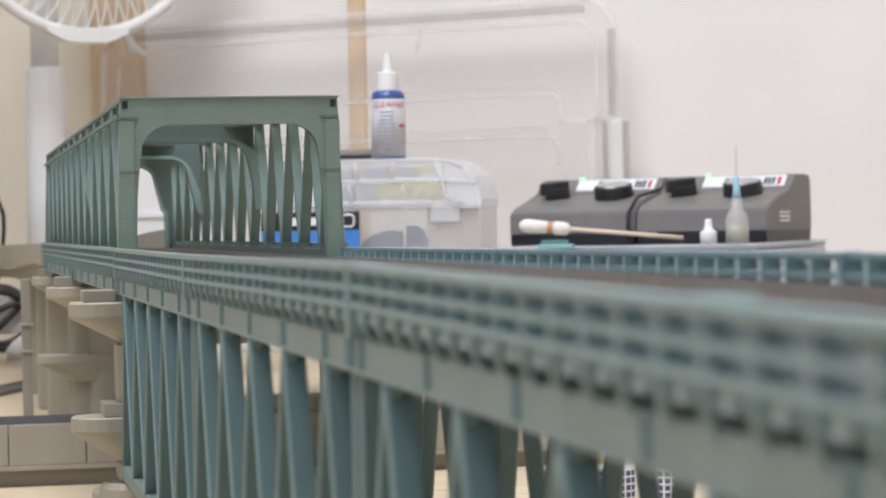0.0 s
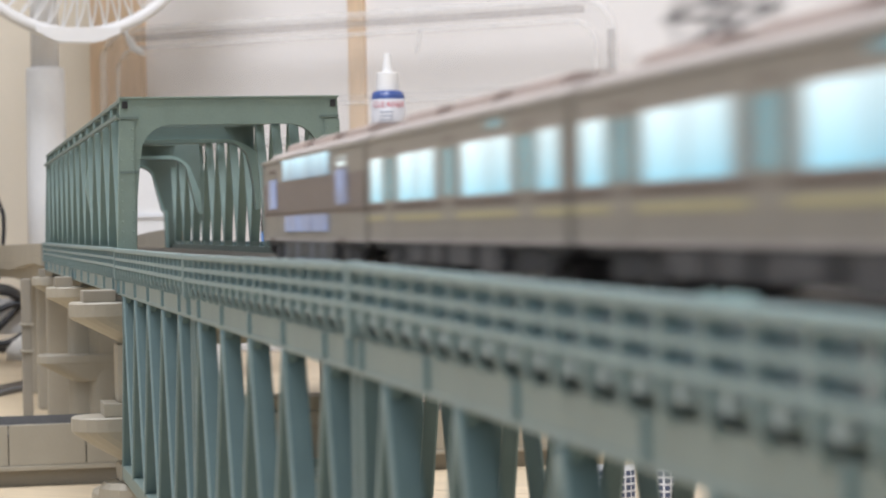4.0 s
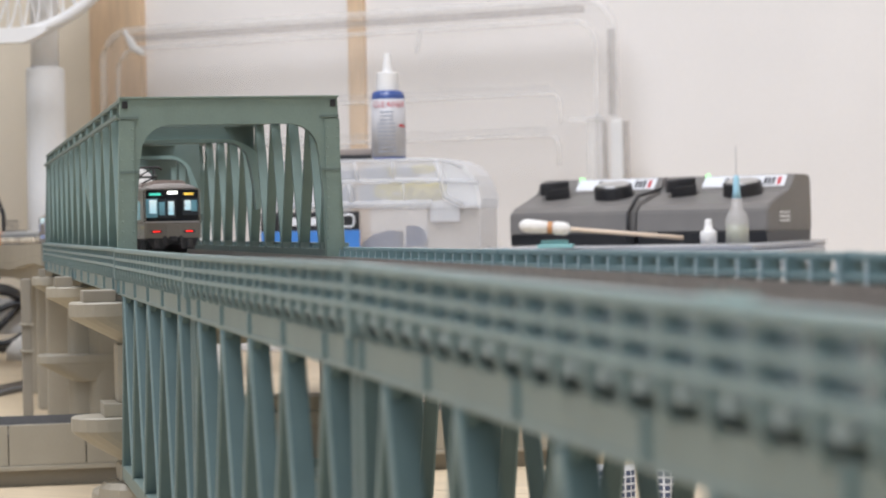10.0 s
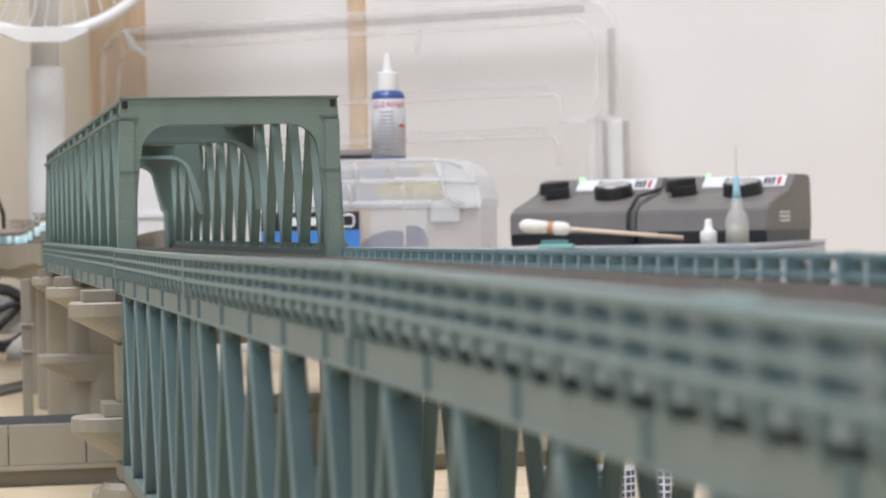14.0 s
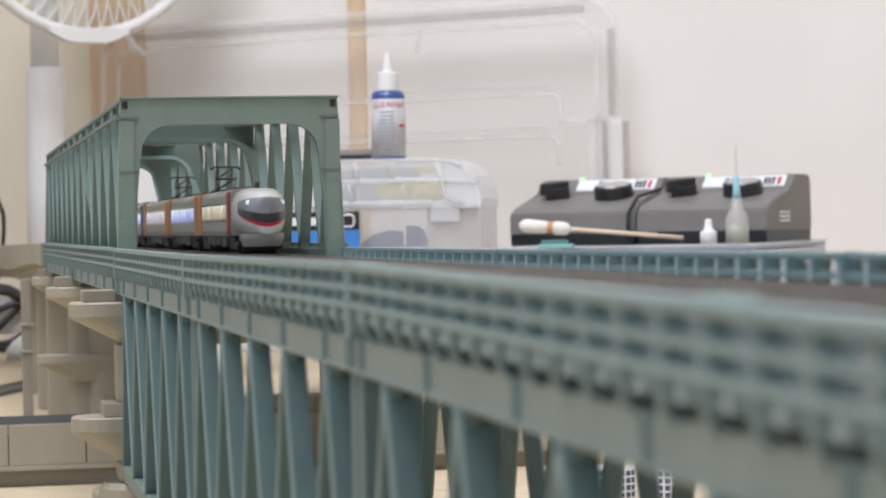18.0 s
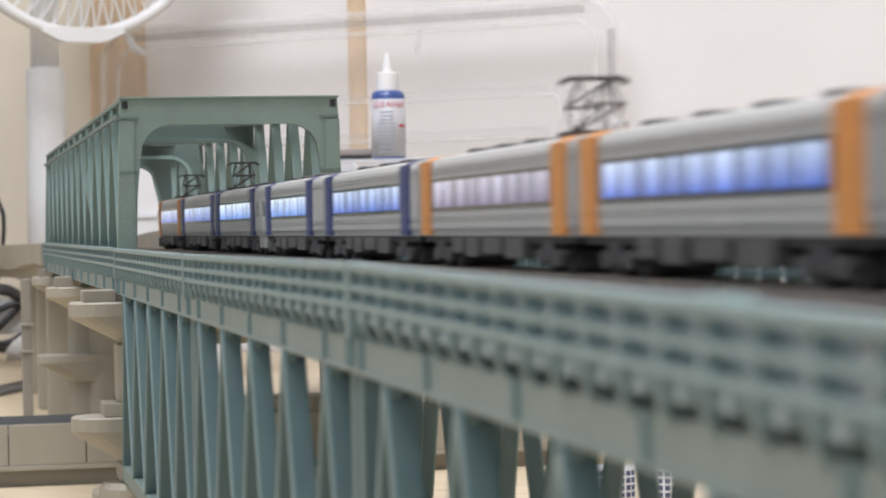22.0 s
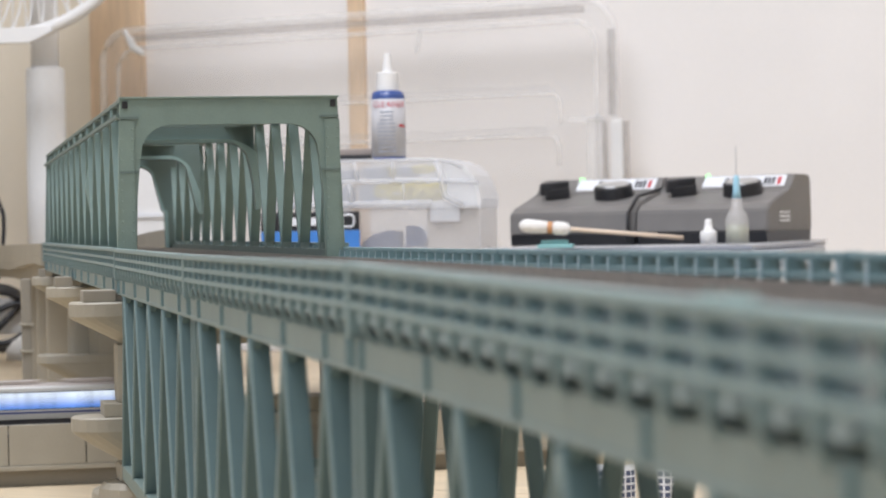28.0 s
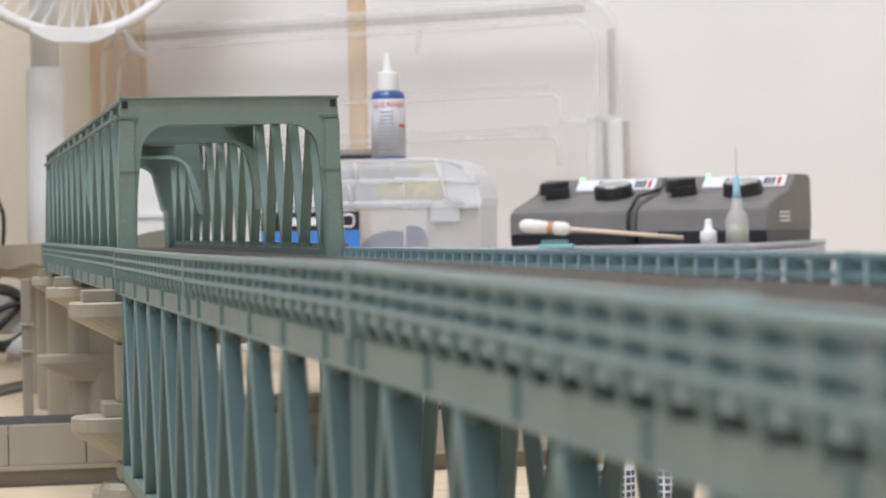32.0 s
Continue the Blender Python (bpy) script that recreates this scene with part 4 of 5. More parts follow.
solid("dropper_cap", bm, M_WHITE, "small white plastic dropper cap standing on the case", "bottle cap", m=mm(451, 872, -10.4), smooth=True)
sy = thing("needle_bottle", "small clear bottle of greenish oil with a needle tip", "oil bottle", m=mm(475, 878, -10.4))
bm = B(); lathe(bm, [(8.4, 0), (8.6, 14), (8.3, 19), (6.8, 23), (4.2, 26.5), (3.9, 34)], (0, 0, 0), 20)
part("bottle", bm, M_HAZE, sy, smooth=True)
bm = B(); lathe(bm, [(7.8, 0.6), (8.0, 15)], (0, 0, 0), 20)
part("oil", bm, M_LIQUID, sy, smooth=True)
bm = B(); lathe(bm, [(3.4, 34), (2.6, 40), (2.2, 49), (1.4, 51)], (0, 0, 0), 14)
part("needle_hub", bm, M_HUB, sy, smooth=True)
bm = B(); lathe(bm, [(0.45, 50), (0.35, 72)], (0, 0, 0), 8)
part("needle", bm, M_METAL, sy)

# frosted parts box with the cleaner bottle on it
PB = mm(150, 1026, 0, 0, 0, -22)
pbx = thing("parts_box", "frosted plastic parts box with yellow and grey pieces inside", "parts box", m=PB)
bm = B(); box(bm, 0, 163, 0, 80, -14.7, 23.6, bev=3)
part("box_body", bm, M_HAZE, pbx)
dome = [(0, 24.0), (163.5, 20.5), (164, 28), (162, 37), (158, 46), (150, 54), (141, 58), (128, 59.5), (8, 60.0), (0, 55)]
bm = B(); prism(bm, dome, -1, 81, "y")
part("box_lid", bm, M_FROST, pbx)
# moulded bars of the lid: a shelf, upright ribs, and the thick bright end
for pts, r in (([(0, 43.2), (120, 42.4), (150, 41.2), (162, 40)], 1.6), ([(0, 24.8), (100, 25.6), (126, 25.6)], 2.2),
               ([(0, 58.6), (128, 58.2), (140, 56.6), (150, 52)], 1.4),
               ([(66, 58), (69, 42)], 1.6), ([(62, 41), (64, 25)], 1.8), ([(96, 58), (97, 43)], 1.2), ([(104, 42), (105, 27)], 1.0),
               ([(130, 57), (134, 42), (136, 30), (150, 23)], 2.4)):
    bm = B(); rod(bm, [(x, -1.6, z) for x, z in pts], r, 8)
    part("lid_rib", bm, M_MILK, pbx, smooth=True)
for pts in ([(136, 30), (139, 42), (134, 56), (146, 54), (155, 46), (160, 36), (161, 22), (150, 23.5)],):
    bm = B(); prism(bm, pts, -1.5, -1.15, "y")
    part("lid_end", bm, M_MILK, pbx)
for xc, zc, rx, rz in ((86, 35, 7, 5), (98, 33, 8, 6), (108, 34.5, 7, 6.5), (118, 33, 8, 6.5), (127, 34, 7, 7), (96, 39, 5, 3), (113, 40, 6, 3), (92, 50, 9, 3.5), (116, 51, 11, 3)):
    bm = B(); rod(bm, [(xc + rx * math.cos(a), 10 + 2 * math.sin(3 * a), zc + rz * 0.6 * math.sin(a)) for a in [q * math.tau / 12 for q in range(12)]], rz * 0.45, 8, True)
    part("yellow_piece", bm, M_YELLOW, pbx, smooth=True)
for xa, xb, za, zb in ((40, 63, 45, 52), (70, 90, 45, 53), (98, 110, 46, 53), (46, 60, 28, 39), (68, 80, 27, 40)):
    bm = B(); box(bm, xa, xb, 6, 36, za, zb, bev=1)
    part("grey_piece", bm, M_GREYBLUE, pbx)
bm = B(); prism(bm, [(70, -8), (100, -8), (99, 4), (92, 5), (80, 2.5), (72, -3)], 3, 20, "y")
part("blue_piece", bm, M_NAVYINK, pbx)
bm = B(); prism(bm, [(104, -8), (118, -8), (121, -3), (120, 3), (114, 8), (105, 8.5)], 3, 20, "y")
part("blue_piece", bm, M_NAVYINK, pbx)
bm = B(); rod(bm, [(114 + 7 * math.sin(a), 2.4, 0.5 + 7.5 * math.cos(a)) for a in [radians(15 + 15 * q) for q in range(9)]], 0.8, 6)
part("wire_ring", bm, M_STRIP, pbx, smooth=True)
bm = B(); box(bm, 121, 161, 4, 5.5, -13, 22)
part("card", bm, M_CARD, pbx, "beige card slip inside the box")
bm = B(); box(bm, 124.5, 147, -0.9, -0.3, 11, 25)
part("label", bm, M_FROST, pbx, "white paper label")
pk = thing("printed_packet", "black and blue printed packet leaning on the parts box", "packet", m=mm(146, 1020, 0, 0, 0, -22))
bm = B(); box(bm, -4, 73, -4, -2, 6, 20, bev=0.3)
part("packet_top", bm, M_BLACK, pk)
bm = B(); box(bm, -4, 73, -4, -2, -14.7, 5.9, bev=0.3)
part("packet_front", bm, M_BLUE, pk)
bm = B()
rod(bm, [(x, -4.4, z) for x, z in rounded(60, 69, 8.5, 17.5, 2.5, 3)], 0.8, 6, True)
part("printed_ring", bm, M_STRIP, pk)
bm = B(); box(bm, 12, 40, -4.3, -3.9, 10, 16)
part("printed_bar", bm, M_STRIP, pk)
bm = B(); box(bm, 38, 78, 20, 60, 60.5, 63.5, bev=1)
dk = solid("flat_card_box", bm, M_BLACK, "dark flat box lying on the parts box", "box", m=PB)
bm = B(); box(bm, 40, 76, 22, 58, 63.6, 68.5, bev=1)
part("card_cover", bm, M_BROWNBOX, dk)
bt = thing("cleaner_bottle", "blue plastic cleaner bottle with white nozzle cap and printed label", "bottle", m=mm(239, 1004, 58.8))
bm = B(); lathe(bm, [(12.4, 0), (13.0, 1), (13.0, 48), (12.0, 52), (8.6, 53.2)], (0, 0, 0), 32)
part("bottle", bm, M_BOTTLE, bt, smooth=True)
bm = B(); lathe(bm, [(13.15, 2.5), (13.15, 46.5)], (0, 0, 0), 32)
part("label", bm, M_LABEL, bt, smooth=True)
lettering("CLEANER", 6.6, M_REDINK, bt, 13.35, 40.0, -0.12, "red printed letters")
for z in range(6, 37, 3):
    bm = B()
    a0, a1 = (-0.85, 0.25) if z < 30 else (-0.7, 0.1)
    pts = [(13.3 * math.sin(a), -13.3 * math.cos(a)) for a in [a0 + (a1 - a0) * k / 8 for k in range(9)]]
    for p_, q_ in zip(pts, pts[1:]):
        bm.faces.new([bm.verts.new((*p_, z)), bm.verts.new((*q_, z)), bm.verts.new((*q_, z + 1.1)), bm.verts.new((*p_, z + 1.1))])
    part("print_line", bm, M_GREYBLUE, bt)
bm = B()
pts = [(13.3 * math.sin(a), -13.3 * math.cos(a)) for a in (0.45, 0.65, 0.85, 1.0)]
for p_, q_ in zip(pts, pts[1:]):
    bm.faces.new([bm.verts.new((*p_, 25)), bm.verts.new((*q_, 25)), bm.verts.new((*q_, 27)), bm.verts.new((*p_, 27))])
part("print_mark", bm, M_REDINK, bt)
bm = B(); lathe(bm, [(8.6, 53.2), (8.2, 66.6), (7.6, 67.2), (4.2, 67.4), (2.5, 80.2), (2.1, 81.6), (0, 82)], (0, 0, 0), 28)
part("nozzle_cap", bm, M_WHITE, bt)

# cable reel and cable on the floor at the back
rl = thing("cable_reel", "black cable coiled round a pale reel on the floor", "cable reel", m=mm(-36, 1905, FLOOR_Z))
RING = [q * math.tau / 28 for q in range(28)]
for k in range(5):
    bm = B(); rod(bm, [((30 + 2 * (k % 2)) * math.cos(a), -8 + 4 * k, 36 + (34 + 2 * (k % 2)) * math.sin(a)) for a in RING], 3.6, 8, True)
    part("coil", bm, M_BLACK, rl, smooth=True)
for k in range(1):
    bm = B(); rod(bm, [(9 + 25 * math.cos(a), -16 - 5 * k, 32 + 20 * math.sin(a) + 9 * math.cos(a)) for a in RING], 3.4, 8, True)
    part("coil", bm, M_BLACK, rl, smooth=True)
bm = B(); rod(bm, [(-30, -20, 62), (-10, -22, 68), (8, -20, 66), (24, -16, 58), (30, -12, 44)], 4.2, 8)
part("coil", bm, M_BLACK, rl, smooth=True)
bm = B(); box(bm, -24, 24, -3, 3, 20, 60, bev=4)
part("reel_plate", bm, M_WHITE, rl)
bm = B(); rod(bm, [(-20, -14, 10), (4, -14, 34), (22, -13, 52), (26, -12, 64)], 3.4, 8)
part("loose_end", bm, M_BLACK, rl, smooth=True)
bm = B()
rod(bm, [(-52, 1690, 60), (-42, 1690, 45), (-36, 1691, 28), (-36, 1692, 10), (-40, 1692, -30), (-60, 1694, -80), (-90, 1696, FLOOR_Z + 3)], 2.2, 8)
solid("hanging_cable", bm, M_BLACK, "black cable curving down to the floor", "cable", smooth=True)

# small paint bottles on the floor beside the bridge
for x, y, tn in ((194, 214, 0), (216, 206, 20)):
    pb = thing("paint_bottle", "small paint bottle with dark checked label and cream cap", "paint bottle", "paint bottles", m=mm(x, y, FLOOR_Z, 0, 0, tn))
    bm = B(); lathe(bm, [(9, 0), (9.5, 1), (9.5, 21), (8.6, 22.4)], (0, 0, 0), 24)
    part("bottle", bm, M_STRIP, pb, smooth=True)
    bm = B(); lathe(bm, [(8.8, 22.4), (8.6, 30), (7.6, 31), (0, 31.2)], (0, 0, 0), 24)
    part("cap", bm, M_CREAMCAP, pb, smooth=True)
    for k in range(7):
        for r in range(5):
            a = radians(-75 + 20 * k)
            bm = B(); box(bm, -1.15, 1.15, -0.12, 0.2, 4.5 + 3.2 * r, 6.7 + 3.2 * r)
            part("label_square", bm, M_NAVYINK, pb).matrix_basis = mm(9.5 * math.sin(a), -9.5 * math.cos(a), 0, 0, 0, math.degrees(a))
# flat track lying on the floor behind
ft = thing("floor_track", "grey model track lying on the wooden floor", "model track", m=mm(-44, 1218, 0, 0, 0, -19))
bm = B(); box(bm, -12, 12, -120, 560, FLOOR_Z, FLOOR_Z + 4, bev=0.8)
part("slab", bm, M_TRACKGREY, ft)
for x in (-4.9, 4.9):
    bm = B(); box(bm, x - 0.5, x + 0.5, -120, 560, FLOOR_Z + 4, FLOOR_Z + 6)
    part("rail", bm, M_STEEL, ft)


# ---------- train cars ----------
def shell(bm, y0, y1, w, prof, n=1):
    """Car body: outline in x, z drawn along y."""
    prism(bm, [(x * w / 2, z) for x, z in prof], y0, y1, "y")


BODY = [(-1, 5.5), (1, 5.5), (1, 21.5), (0.97, 22.6), (0.9, 23.0), (-0.9, 23.0), (-0.97, 22.6), (-1, 21.5)]
ROOF = [(-0.93, 23.0), (0.93, 23.0), (0.8, 24.0), (0.5, 24.8), (0, 25.0), (-0.5, 24.8), (-0.8, 24.0)]


def bogie(parent, y, low=0.0):
    """Dark truck: bolster, side frames with axle boxes and springs, two wheelsets."""
    bm = B(); box(bm, -6.2, 6.2, y - 4, y + 4, 2.2 - low, 4.6, bev=0.4)
    b = part("bogie", bm, M_UNDER, parent)
    for s in (-1, 1):
        bm = B()
        prism(bm, [(y - 10.5, 3.2 - low), (y - 5, 3.0 - low), (y - 3, 2.0 - low), (y + 3, 2.0 - low), (y + 5, 3.0 - low), (y + 10.5, 3.2 - low),
                   (y + 10.5, 4.2 - low), (y + 4, 4.5 - low), (y - 4, 4.5 - low), (y - 10.5, 4.2 - low)], s * 7.9 - 0.5, s * 7.9 + 0.5, "x")
        for dy in (-7, 7):
            box(bm, s * 8.3 - 0.6, s * 8.3 + 0.6, y + dy - 1.5, y + dy + 1.5, 1.5 - low, 4.0 - low, bev=0.3)
        for dy in (-1.8, 1.8):
            lathe(bm, [(1.1, 2.4 - low), (1.1, 4.8)], (s * 8.4, y + dy, 0), 8)
        part("side_frame", bm, M_UNDERBOX, b)
    for dy in (-7, 7):
        bm = B(); rod(bm, [(-6.2, y + dy, 2.8 - low), (6.2, y + dy, 2.8 - low)], 2.75, 14)
        part("wheelset", bm, M_UNDER, b)


def pantograph(parent, y, z, tall=1.0):
    """Folding lozenge pantograph: base, two crossed frames, two contact strips."""
    bm = B()
    box(bm, -5.4, 5.4, y - 6, y + 6, z - 0.9, z - 0.1)
    for sx in (-5, 5):
        for sy in (-5, 5):
            lathe(bm, [(0.8, z - 1.6), (1.0, z - 0.9)], (sx, y + sy, 0), 8)
    base = part("pantograph", bm, M_UNDER, parent, "dark grey folding pantograph")
    bm = B()
    r = 0.3
    for sx in (-3.6, 3.6):
        for sy in (-1, 1):
            rod(bm, [(sx, y + sy * 2, z), (sx * 0.9, y + sy * 7.5, z + 3.4 * tall), (sx * 0.8, y, z + 7.0 * tall)], r, 6)
    for sy in (-1, 1):
        rod(bm, [(-3.8, y + sy * 7.5, z + 3.4 * tall), (3.8, y + sy * 7.5, z + 3.4 * tall)], r, 6)
        rod(bm, [(-3.6, y + sy * 2, z), (3.4, y + sy * 7.5, z + 3.4 * tall)], r * 0.8, 6)
        rod(bm, [(-3.4, y + sy * 7.5, z + 3.4 * tall), (3.0, y, z + 7.0 * tall)], r * 0.8, 6)
    part("pantograph_frame", bm, M_UNDER, base)
    for dy in (-1.5, 1.5):
        bm = B()
        rod(bm, [(-6.2, y + dy, z + 7.2 * tall - 0.9), (-4.8, y + dy, z + 7.2 * tall), (4.8, y + dy, z + 7.2 * tall), (6.2, y + dy, z + 7.2 * tall - 0.9)], 0.42, 6)
        part("contact_strip", bm, M_UNDER, base)


def panes(parent, name, w, spans, z0, z1, material):
    """Windows on both sides, each a thin pane standing a hair proud."""
    for y0, y1 in spans:
        for s in (-1, 1):
            bm = B(); box(bm, s * w / 2 - 0.12, s * w / 2 + 0.12, y0, y1, z0, z1, bev=0.1)
            part(name, bm, material, parent)


P1, W1 = 135.0, 19.6


def commuter_car(cab, panto, lamps=False, deck=False):
    """Silver commuter car, middle at the origin; the cab is at the -y end."""
    t = thing("commuter_car", "silver double-deck train car with umber window zone and blue-lit windows" if deck else "silver commuter train car with brown and ochre belt and cyan-lit windows", "model train car", "cars of the commuter train")
    h = 66.2
    y0 = -h - (1.0 if cab else 0)
    bm = B(); shell(bm, y0, h, W1, BODY)
    part("body", bm, M_SILVER, t)
    bm = B(); shell(bm, y0 + (9.0 if cab else 0.6), h - 0.2, W1, ROOF)
    part("roof", bm, M_ROOF, t)
    if cab:
        bm = B()
        rings = [[bm.verts.new((x * W1 / 2 * wd, yy, 22.6 + (z - 22.6) * hz)) for x, z in ROOF]
                 for yy, hz, wd in ((y0 - 0.4, 0.3, 0.97), (y0 + 1.2, 0.5, 0.99), (y0 + 4.0, 0.8, 1.0), (y0 + 9.0, 1.0, 1.0))]
        for r0, r1 in zip(rings, rings[1:]):
            for i in range(len(r0)):
                bm.faces.new((r0[i], r0[(i + 1) % len(r0)], r1[(i + 1) % len(r0)], r1[i]))
        bm.faces.new(rings[0]); bm.faces.new(rings[-1][::-1])
        part("roof_brow", bm, M_ROOF, t, smooth=True)
    for s in (-1, 1):
        bm = B(); box(bm, s * W1 / 2 - 0.1, s * W1 / 2 + 0.1, y0, h, 10.7, 11.5)
        part("brown_belt", bm, M_BELT, t)
        if deck:
            bm = B(); box(bm, s * 9.0 - 0.7, s * 9.0 + 0.7, -33, 29, 1.6, 5.6, bev=0.3)
            part("deep_skirt", bm, M_DECKSKIRT, t, "blue-grey skirt under the lower deck")
        else:
            bm = B(); box(bm, s * W1 / 2 - 0.08, s * W1 / 2 + 0.08, y0, h, 8.9, 9.9)
            part("ochre_belt", bm, M_CREAM, t)
        bm = B(); box(bm, s * W1 / 2 - 0.15, s * W1 / 2 + 0.2, y0 + 0.3, h - 0.3, 22.0, 22.4)
        part("gutter", bm, M_SILVER, t)
        bm = B(); box(bm, s * W1 / 2 - 0.15, s * W1 / 2 + 0.15, y0 + 0.3, h - 0.3, 5.5, 6.1)
        part("sill", bm, M_ROOF, t)
    doors = (-50.0, 42.0) if deck else (-46.0, 0.0, 46.0)
    for yd in doors:
        for s in (-1, 1):
            bm = B(); box(bm, s * W1 / 2 - 0.1, s * W1 / 2 + 0.05, yd - 4.6, yd + 4.6, 6.2, 20.2)
            leaf = part("door", bm, M_SILVER, t)
            bm = B(); prism(bm, [(yd - 4.4, 19.8), (yd + 4.4, 19.8), (yd + 3.2, 20.4), (yd - 3.2, 20.4)], s * W1 / 2 - 0.1, s * W1 / 2 + 0.3, "x")
            part("door_header", bm, M_BELT, leaf)
            bm = B(); box(bm, s * W1 / 2 - 0.1, s * W1 / 2 + 0.35, yd - 2.6, yd + 2.6, 5.7, 6.15)
            part("door_step", bm, M_BELT, leaf)
    if deck:
        for s in (-1, 1):
            bm = B(); box(bm, s * W1 / 2 - 0.1, s * W1 / 2 + 0.11, y0 + 2.5, h - 1, 11.6, 17.6)
            part("window_zone", bm, M_UMBER, t)
        panes(t, "door_window", W1 + 0.36, [(yd - 5.5, yd + 5.5) for yd in doors], 12.2, 18.4, M_DIMBLUE)
        panes(t, "upper_window", W1 + 0.3, [(-33.0, -13.4), (-12.8, 6.8), (7.4, 27.0)], 17.8, 22.0, M_DECKW)
        panes(t, "lower_window", W1 + 0.3, [(-31.0, -13.4), (-12.8, 6.8), (7.4, 25.0)], 7.4, 10.6, M_DIMBLUE)
    else:
        panes(t, "door_window", W1 + 0.16, [(yd + a, yd + a + 3.2) for yd in doors for a in (-3.8, 0.8)], 12.2, 18.8, M_CYAND)
    big = [(-38.0, -24.2), (-23.4, -9.4), (9.4, 23.4), (24.2, 38.0), (52.5, 62.5)]
    if not cab:
        big.append((-62.5, -52.5))
    if not deck:
        panes(t, "window", W1 + 0.12, big, 12.0, 19.1, M_CYAN)
        panes(t, "window_frame", W1 + 0.02, [(a - 0.5, b + 0.5) for a, b in big], 11.6, 19.5, M_ROOF)
    for s in (-1, 1):
        bm = B(); box(bm, s * W1 / 2 - 0.1, s * W1 / 2 + 0.12, *((37, 46) if deck else (-33, -25) if s < 0 else (21, 29)), *((19.0, 20.6) if deck else (20.4, 21.5)))
        part("side_display", bm, M_CYAN if deck else M_CYAND, t)
    for y in (-38, 0, 38):
        bm = B(); prism(bm, [(-6.5, 24.3), (6.5, 24.3), (6.2, 25.6), (4.5, 26.2), (-4.5, 26.2), (-6.2, 25.6)], y - 13, y + 13, "y")
        part("roof_unit", bm, M_ROOFUNIT, t)
    if panto is not None:
        pantograph(t, panto, 26.0)
    for y in (-45, 45):
        bogie(t, y)
    for ya, yb in ((-30, -18), (-14, 2), (6, 16), (19, 31)):
        for s in (-1, 1):
            bm = B(); box(bm, s * 8.2 - 1.6, s * 8.2 + 1.6, ya, yb, 1.6 + 0.7 * ((ya // 5) % 2), 5.3, bev=0.4)
            part("equipment_box", bm, M_UNDERBOX, t)
    bm = B(); box(bm, -8.8, 8.8, y0 + 2, h - 2, 4.4, 5.6)
    part("underframe", bm, M_UNDER, t)
    bm = B(); box(bm, -5.0, 5.0, h, h + 1.5, 6.5, 21.5)
    part("gangway", bm, M_UNDER, t)
    if not cab:
        bm = B(); box(bm, -5.0, 5.0, -h - 1.5, -h, 6.5, 21.5)
        part("gangway", bm, M_UNDER, t)
    else:
        # black mask with lamps and displays
        wrap = [(-9.95, y0 + 2.6), (-9.95, y0 + 1.2), (-9.6, y0 + 0.3), (-8.8, y0 - 0.3), (-7.6, y0 - 0.5)]
        wrap = wrap + [(-x, y) for x, y in reversed(wrap)]
        bm = B(); prism(bm, wrap, 11.5, 22.4, "z")
        f = part("cab_mask", bm, M_CABGLASS, t, "black cab front wrapping round the corners")
        bm = B(); prism(bm, [(x * 1.004, y - 0.08) for x, y in wrap], 10.9, 11.45, "z")
        part("front_strip", bm, M_BRIGHT, t, "pale metal strip under the black cab front")
        bm = B(); prism(bm, wrap, 5.6, 10.85, "z")
        part("front_panel", bm, M_SILVER, t)
        for xa, xb, za, zb, m_ in ((-9.3, -5.2, 12.8, 19.4, M_CABTINT), (-4.8, 1.2, 12.6, 19.2, M_DARKW), (3.4, 9.2, 13.4, 19.4, M_DARKW),
                                   (-8.1, -5.6, 14.2, 19.0, M_CYAN), (-4.7, -2.7, 13.6, 18.2, M_CABTINT), (-1.5, 0.5, 13.6, 18.4, M_CYAN),
                                   (4.2, 6.4, 15.2, 18.7, M_CYAN), (6.5, 8.6, 14.8, 18.7, M_CABTINT)):
            out = 0.75 if m_ is M_DARKW or xb - xa > 3 else 0.9
            bm = B(); box(bm, xa, xb, y0 - out, y0 - 0.3, za, zb, bev=0.12)
            part("cab_window" if xb - xa > 3 else "lit_pane", bm, m_, f)
        bm = B(); box(bm, -1.75, 1.75, y0 - 0.95, y0 - 0.4, 20.9, 22.0, bev=0.3)
        part("headlamp", bm, M_LED, f, "white glowing headlamp bar")
        bm = B(); box(bm, -8.0, -4.0, y0 - 0.8, y0 - 0.1, 20.5, 21.4)
        part("route_display", bm, M_GREENLED, f, "green lit route display")
        bm = B(); box(bm, 4.1, 7.3, y0 - 0.8, y0 - 0.4, 20.5, 21.4)
        part("route_display", bm, M_ORANGELED, f, "orange lit route display")
        for s in (-1, 1):
            bm = B(); box(bm, s * 5.7 - 2.0, s * 5.7 + 2.0, y0 - 0.62, y0 - 0.3, 7.3, 8.4, bev=0.2)
            housing = part("lamp_housing", bm, M_UNDERBOX, t)
            if lamps:
                bm = B(); box(bm, s * 5.7 - 1.3, s * 5.7 + 1.3, y0 - 0.8, y0 - 0.5, 7.6, 8.15, bev=0.2)
                part("tail_lamp", bm, M_REDLED, housing, "red glowing tail lamp")
        bm = B(); box(bm, -2.6, 2.6, y0 - 0.9, y0 - 0.4, 5.6, 10.4, bev=0.3)
        part("front_door", bm, M_SILVER, t)
